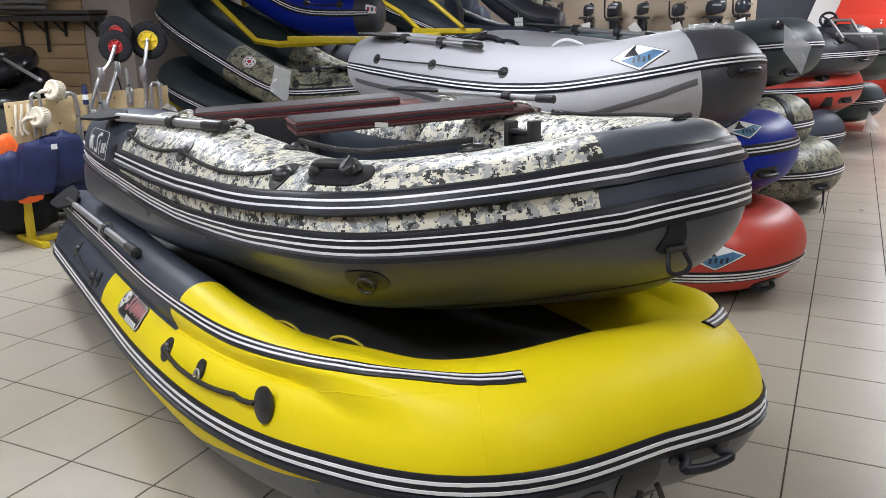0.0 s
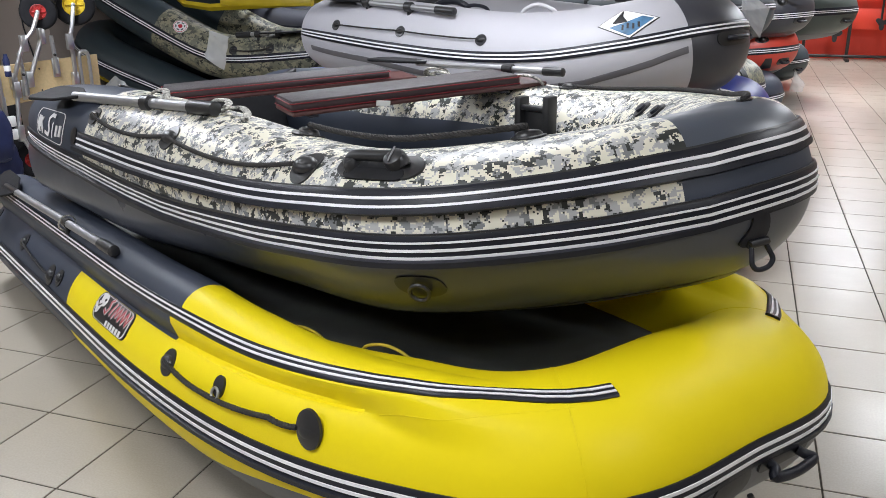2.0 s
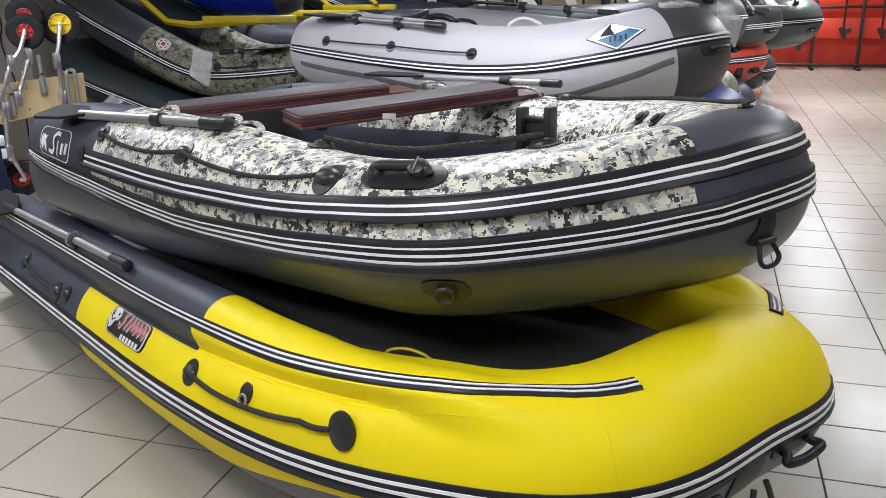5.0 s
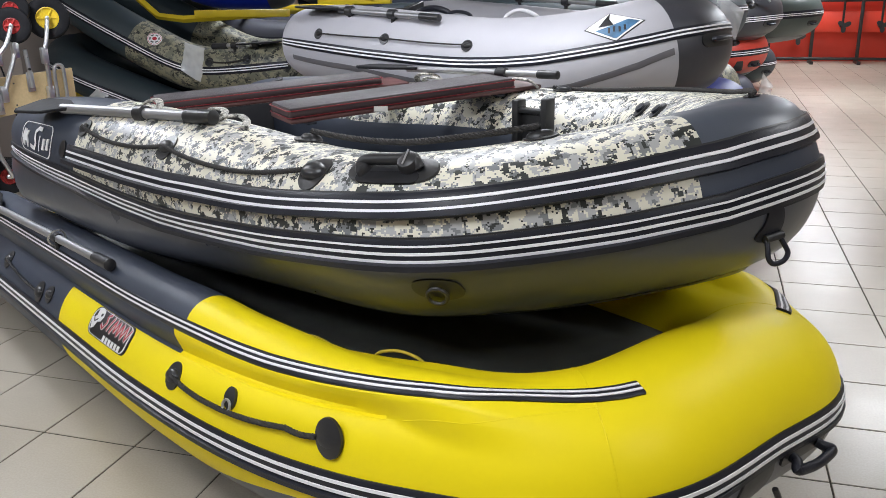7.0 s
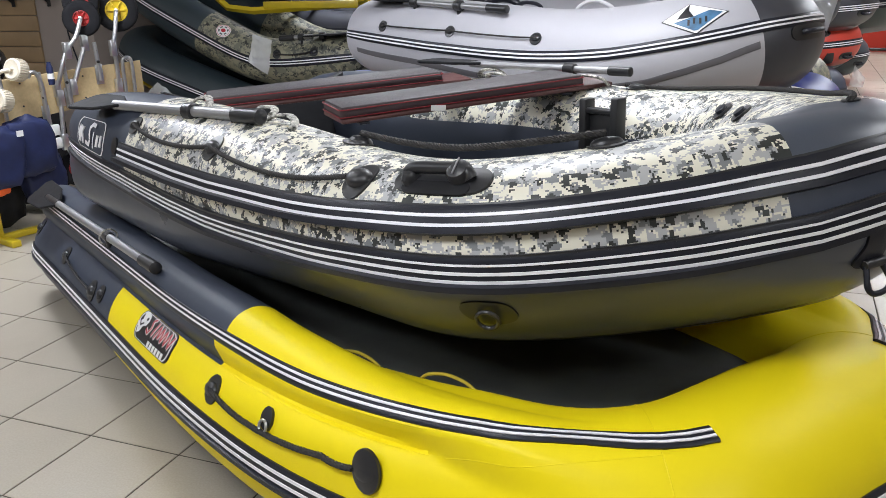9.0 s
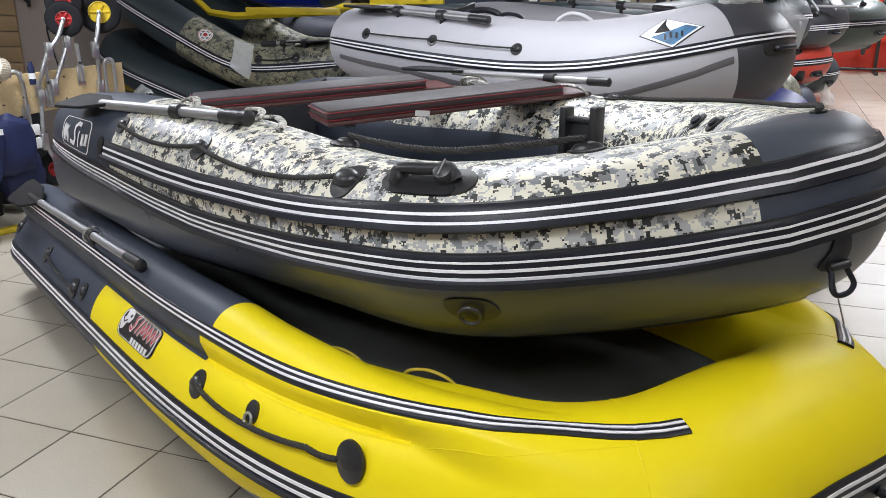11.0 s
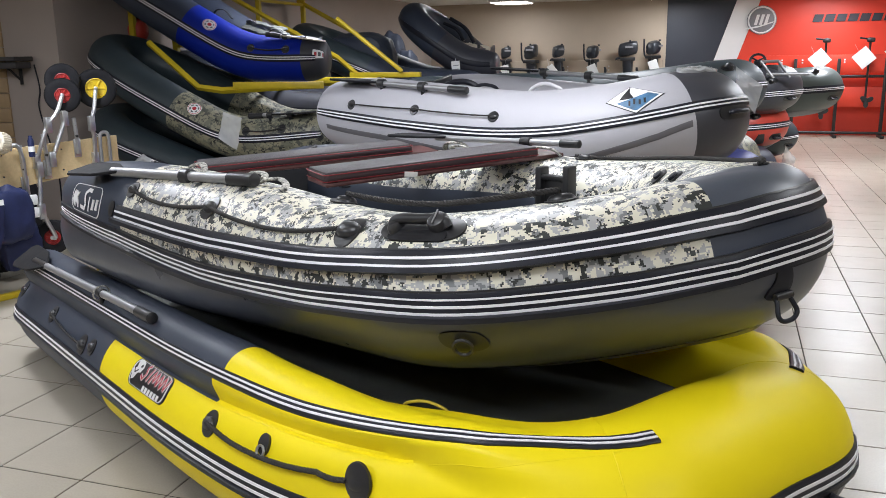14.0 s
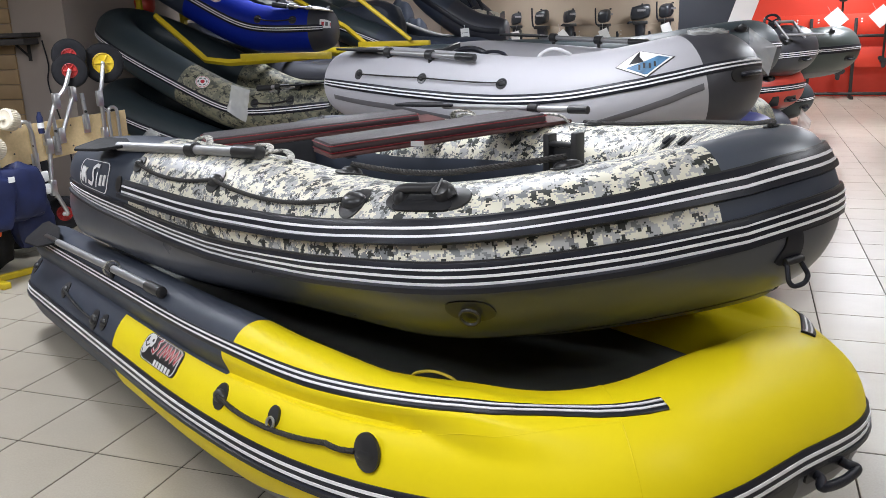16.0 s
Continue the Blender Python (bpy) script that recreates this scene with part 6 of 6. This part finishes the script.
def outboard(x, z, size, turn, long=False, upright_tiller=False):
    t = thing("outboard_motor", "dark grey outboard motor clamped to the wall board", "motor", pose(x, 12.95, z), "outboard motors")
    s, R = size, Matrix.Rotation(radians(turn), 4, "Z")
    bm = bmesh.new()
    bmesh.ops.create_icosphere(bm, subdivisions=3, radius=1.0)
    for v in bm.verts:
        d = v.co
        k = 1.0 / max(abs(d.x), abs(d.y), abs(d.z)) ** 0.62
        v.co = Vector((d.x * k * 0.10 * s * (1.5 if long else 1.0), d.y * k * 0.10 * s, (d.z * k * (0.115 if d.z > 0 else 0.10) + 0.03 * d.x) * s))
    bm.verts.index_update()
    cowl = part("cowl", move(([v.co.copy() for v in bm.verts], [[v.index for v in f.verts] for f in bm.faces]), R), motor_dark, t)
    bm.free()
    part("cowl_stripe", move(box(0.12 * s, 0.005, 0.03 * s, 0.001, (0.02, -0.128 * s, 0.02)), R), band_grey, cowl)
    part("cowl_base", move(box(0.22 * s, 0.17 * s, 0.05 * s, 0.012, (0, 0, -0.17 * s)), R), black_plastic, t)
    part("leg", sweep([(0, 0, -0.15 * s), (0, 0.01, -0.35 * s), (0, 0.01, -0.62 * s)], [0.085 * s, 0.07 * s, 0.045 * s], 12), motor_dark, t)
    part("bracket", box(0.10 * s, 0.12, 0.22 * s, 0.02, (0.02, 0.0, -0.42 * s)), motor_dark, t)
    part("clamp", box(0.14 * s, 0.150, 0.16 * s, 0.01, (0, 0.066, -0.36 * s)), black_plastic, t)
    part("gear_case", move(sweep([(-0.10 * s, 0, -0.66 * s), (0.0, 0, -0.66 * s), (0.10 * s, 0, -0.66 * s)], [0.015, 0.035 * s, 0.02], 12), R), motor_dark, t)
    if upright_tiller:
        part("tiller", sweep(curve3([(-0.08 * s, -0.04, -0.15 * s), (-0.13 * s, -0.05, -0.12 * s), (-0.145 * s, -0.05, -0.02 * s), (-0.15 * s, -0.05, 0.15 * s)], 6), 0.014 * s, 10), rubber, t)
    else:
        part("tiller", move(sweep(curve3([(-0.08 * s, -0.04, -0.14 * s), (-0.14 * s, -0.06, -0.13 * s), (-0.18 * s, -0.10, -0.15 * s)], 6), 0.015 * s, 10), R), rubber, t)
    part("starter_knob", move(box(0.03, 0.03, 0.025, 0.006, (0.03, -0.10 * s, 0.11 * s)), R), rubber, t)
    return t


MOTORS = ((-1.785, 1.355, 0.95, 20, 0, 0), (-1.335, 1.36, 1.15, -10, 0, 1), (-0.865, 1.365, 1.0, 30, 0, 0), (-0.28, 1.345, 1.0, 75, 0, 1), (0.307, 1.385, 1.15, 5, 1, 0), (0.717, 1.40, 1.05, 60, 0, 1))
for x, z, s, turn, lg, tu in MOTORS:
    outboard(x, z, s * 0.95, turn, lg, tu)
def tag_sheet(x, y, z, w, h, turn, yaw=0.0, mat=None, name="price_tag", label="white paper price tag turned on its corner", cat="tag", lines=True, tie=(0, 0.03, 0)):
    t = thing(name, label, cat, pose(x, y, z, 0, 0, yaw) @ pose(0, 0, 0, 90, 0, 0) @ pose(0, 0, 0, 0, 0, turn), "price tags" if name == "price_tag" else "")
    part("sheet", box(w, h, 0.002, 0), mat or paper, t, smooth=False)
    if lines:
        for k in range(4):
            part("print_bar", box(w * (0.7 - 0.1 * (k % 2)), h * 0.03, 0.001, 0, (0, h * (0.3 - 0.17 * k), 0.0022)), band_grey, t, smooth=False)
    part("tie", rod((0, h * 0.45, 0), (tie[0], h * 0.5 + tie[1], tie[2]), 0.002, 6), zinc, t)
    return t
for x, z, tu in ((-1.72, 1.06, 12), (-0.90, 1.06, 40), (-0.22, 1.06, 25), (0.76, 1.12, 20)):
    tag_sheet(x, 12.66, z - 0.02, 0.15, 0.22, tu, lines=False, tie=(0.02, 0.14, -0.26))
for x, z, tu in ((3.22, 1.19, 42), (3.83, 1.21, 42), (4.27, 1.28, 40)):
    tag_sheet(x, 12.60, z, 0.245, 0.245, tu, lines=False, tie=(0.04, 0.10, -0.13))
tag_sheet(-0.72, 6.7, 1.16, 0.09, 0.22, 5, 0)

# dark tillers standing in front of the motors
for x, z in ((-1.55, 1.12), (-1.05, 1.10), (-0.66, 1.12), (0.02, 1.11), (0.52, 1.10)):
    t = thing("tiller_handle", "black tiller handle standing up from goods below the wall", "handle", None, "tiller handles")
    part("handle", sweep([(x, 12.3, z - 0.20), (x + 0.01, 12.3, z - 0.05), (x, 12.3, z)], [0.02, 0.022, 0.018], 8), rubber, t)
    part("stem", sweep([(x, 12.3, 0.0), (x, 12.3, z - 0.2)], 0.02, 8), steel_black, t)

# red display bench on the red wall
bench = thing("display_bench", "red motor display bench on black steel frames", "bench", pose(3.9, Y1 - 0.02, 0))
part("upper_board", box(4.3, 0.05, 0.27, 0.004, (0.5, -0.30, 0.985)), wall_red, bench)
part("lower_board", box(4.3, 0.05, 0.30, 0.004, (0.5, -0.30, 0.465)), wall_red, bench)
part("rail", rod((-1.6, -0.36, 0.93), (2.6, -0.36, 0.93), 0.022), steel_black, bench)
part("rail", rod((-1.6, -0.40, 0.07), (2.6, -0.40, 0.07), 0.022), steel_black, bench)
for x in (-1.0, -0.38, 0.28, 0.95, 1.6):
    part("frame_leg", box(0.045, 0.05, 1.2, 0.004, (x, -0.36, 0.0)), steel_black, bench)
    part("frame_foot", box(0.05, 0.40, 0.045, 0.006, (x, -0.42, 0.0)), steel_black, bench)
for k in range(8):
    for z in (1.14, 1.18):
        part("screw", move(lathe([(0.014, 0), (0.012, 0.008), (0.001, 0.01)], 8), pose(-1.2 + k * 0.3, -0.326, z, 90)), wall_white, bench)
for x in (3.31, 3.92, 4.45):
    t = thing("electric_motor", "black electric trolling motor head clamped on the red bench", "motor", pose(x, 12.72, 1.47), "electric motors")
    part("head", move(soft_lump((0.06, 0.05, 0.035), 3, 0.03), Matrix.Translation((0, 0, 0))), black_plastic, t)
    low = -1.08 if x < 3.5 else -0.9
    part("shaft", rod((0, 0.03, low), (0, 0.03, 0.0), 0.016), steel_black, t)
    pod = part("motor_pod", sweep([(0, -0.10, low), (0, -0.06, low), (0, 0.08, low), (0, 0.12, low)], [0.02, 0.045, 0.045, 0.02], 14), black_plastic, t)
    for k in range(3):
        part("propeller_blade", move(slab(blob([(0.0, -0.015), (0.05, -0.035), (0.10, -0.01), (0.09, 0.03), (0.03, 0.03)]), 0.008, 0.002), Matrix.Translation((0, -0.11, low)) @ Matrix.Rotation(radians(90), 4, "X") @ Matrix.Rotation(2.094 * k + 0.4, 4, "Z")), black_plastic, pod)
    part("tiller", rod((0, 0, 0.01), (-0.16, -0.05, 0.03), 0.013), rubber, t)
    part("clamp", box(0.06, 0.15, 0.12, 0.008, (0, 0.075, -0.36)), black_plastic, t)

# steering wheel and frame on the dark rigid boat
con = thing("steering_console", "black steering wheel with white tube frame on the dark boat", "console")
part("wheel_rim", sweep([Vector((2.15, 6.25, 1.245)) + Vector((0.062 * math.cos(a), 0.02 * math.sin(a), 0.055 * math.sin(a))) for a in np.linspace(0, 2 * math.pi, 29)[:-1]], 0.011, 8, closed=True), rubber, con)
for a in (0.5, 2.6, 4.7):
    part("wheel_spoke", rod((2.15, 6.25, 1.245), Vector((2.15, 6.25, 1.245)) + Vector((0.062 * math.cos(a), 0.02 * math.sin(a), 0.055 * math.sin(a))), 0.007), rubber, con)
part("column", rod((2.15, 6.26, 1.245), (2.12, 6.32, 1.0), 0.03), black_plastic, con)
for a, b in (((2.17, 6.1, 1.24), (2.28, 6.1, 1.10)), ((2.17, 6.1, 1.24), (2.32, 6.3, 1.24)), ((2.32, 6.3, 1.24), (2.42, 6.3, 1.10)), ((2.22, 6.1, 1.135), (2.56, 6.15, 1.135))):
    part("frame_tube", rod(a, b, 0.012), alu, con)
part("instrument", box(0.10, 0.08, 0.09, 0.01, (2.27, 6.3, 1.12)), black_plastic, con)

# clear plastic sleeves on the boats
def sleeve(corners, label, leaflet=False):
    t = thing("plastic_sleeve", label, "sleeve", None, "plastic sleeves")
    a, b, c, d = (Vector(q) for q in corners)
    pts, faces, n = [], [], 17
    nrm = (b - a).cross(d - a).normalized()
    for i in range(n):
        for j in range(n):
            u, v = i / (n - 1), j / (n - 1)
            p = a.lerp(b, u).lerp(d.lerp(c, u), v)
            pts.append(p + nrm * (0.010 * math.sin(5 * u + 3 * v) + 0.012 * noise.noise(Vector((u * 3, v * 5, a.x * 9))) + 0.006 * noise.noise(Vector((u * 9, v * 11, a.y * 7)))))
    faces = [(i * n + j, (i + 1) * n + j, (i + 1) * n + j + 1, i * n + j + 1) for i in range(n - 1) for j in range(n - 1)]
    part("film", (pts, faces), film, t)
    if leaflet:
        q = [a.lerp(b, 0.15).lerp(d.lerp(c, 0.15), 0.2), a.lerp(b, 0.85).lerp(d.lerp(c, 0.85), 0.2), a.lerp(b, 0.85).lerp(d.lerp(c, 0.85), 0.8), a.lerp(b, 0.15).lerp(d.lerp(c, 0.15), 0.8)]
        part("leaflet", ([p - nrm * 0.012 for p in q], [(0, 1, 2, 3)]), paper, t, smooth=False)
sleeve([(1.96, 4.15, 1.235), (2.13, 4.12, 1.11), (2.09, 4.08, 0.94), (1.97, 4.12, 1.08)], "clear plastic document sleeve hung on the dark green boat")
sleeve([(-1.53, 3.66, 0.95), (-1.37, 3.66, 0.91), (-1.43, 3.64, 0.68), (-1.575, 3.64, 0.77)], "clear plastic document sleeve hung on the camouflage boat")
sleeve([(-0.655, 1.47, 0.835), (-0.519, 1.46, 0.925), (-0.42, 1.47, 0.832), (-0.53, 1.49, 0.79)], "clear plastic document sleeve standing behind the oar")
sleeve([(2.60, 8.95, 0.24), (2.72, 8.93, 0.10), (2.70, 8.90, 0.005), (2.56, 8.92, 0.005)], "clear plastic document sleeve leaning at the floor")

bow_film = thing("plastic_sleeve", "crumpled clear film lying on the pale grey boat's bow", "sleeve", white_boat.matrix_basis, "plastic sleeves")
fp, ff = patch(hw, 2.20, radians(84), blob([(-0.13, -0.03), (-0.02, -0.05), (0.12, -0.03), (0.13, 0.05), (0.0, 0.07), (-0.11, 0.04)]), 0.012, rings=9)
fp = [Vector(p) + Vector((0, 0, 0.012 * noise.noise(Vector(p) * 26) + 0.006 * noise.noise(Vector(p) * 70))) for p in fp]
part("film", (fp, ff), film, bow_film)

# ---- floor tiles ----
TILE, JOINT = 0.33, 0.0055
def tile_mesh():
    s, c, z = TILE / 2 - JOINT / 2, 0.0015, 0.0
    o = [(-s, -s), (s, -s), (s, s), (-s, s)]
    pts = [(x * (1 - c / s), y * (1 - c / s), z) for x, y in o] + [(x, y, z - 0.0008) for x, y in o] + [(x, y, -0.0055) for x, y in o]
    faces = [(0, 1, 2, 3)] + [(k, 4 + k, 4 + (k + 1) % 4, (k + 1) % 4) for k in range(4)] + [(4 + k, 8 + k, 8 + (k + 1) % 4, 4 + (k + 1) % 4) for k in range(4)]
    return pts, [f[::-1] if i else f for i, f in enumerate(faces)]
tp, tf = tile_mesh()
tile_me = bpy.data.meshes.new("tile")
tile_me.from_pydata(tp, [], tf)
tile_me.materials.append(tile_mat)
near, rest_p, rest_f = 0, [], []
rng = random.Random(4)
cells = [(i, j) for i in range(-21, 20) for j in range(-13, 40)]
def nearness(c):
    x, y = (c[0] + 0.5) * TILE, (c[1] + 0.5) * TILE
    return min(math.hypot(x + 0.6, y - 0.3) / 1.1, math.hypot(x - 2.9, (y - 2.5) * 0.45), math.hypot(x - 0.5, y + 0.6))
cells.sort(key=nearness)
for i, j in cells:
    x, y = (i + 0.5) * TILE, (j + 0.5) * TILE
    if not (X0 < x < X1 and Y0 < y < Y1) or (x < XL and y > YL):
        continue
    dz = rng.uniform(-0.0004, 0.0004)
    if near < 300:
        t = new("tile", tile_me)
        t.location = (x, y, dz)
        t.parent = floor
        near += 1
    else:
        k = len(rest_p)
        rest_p += [(p[0] + x, p[1] + y, p[2] + dz) for p in tp]
        rest_f += [tuple(v + k for v in f) for f in tf]
tagged(make("tile_field", (rest_p, rest_f), tile_mat, floor, smooth=False), kind="stuff")
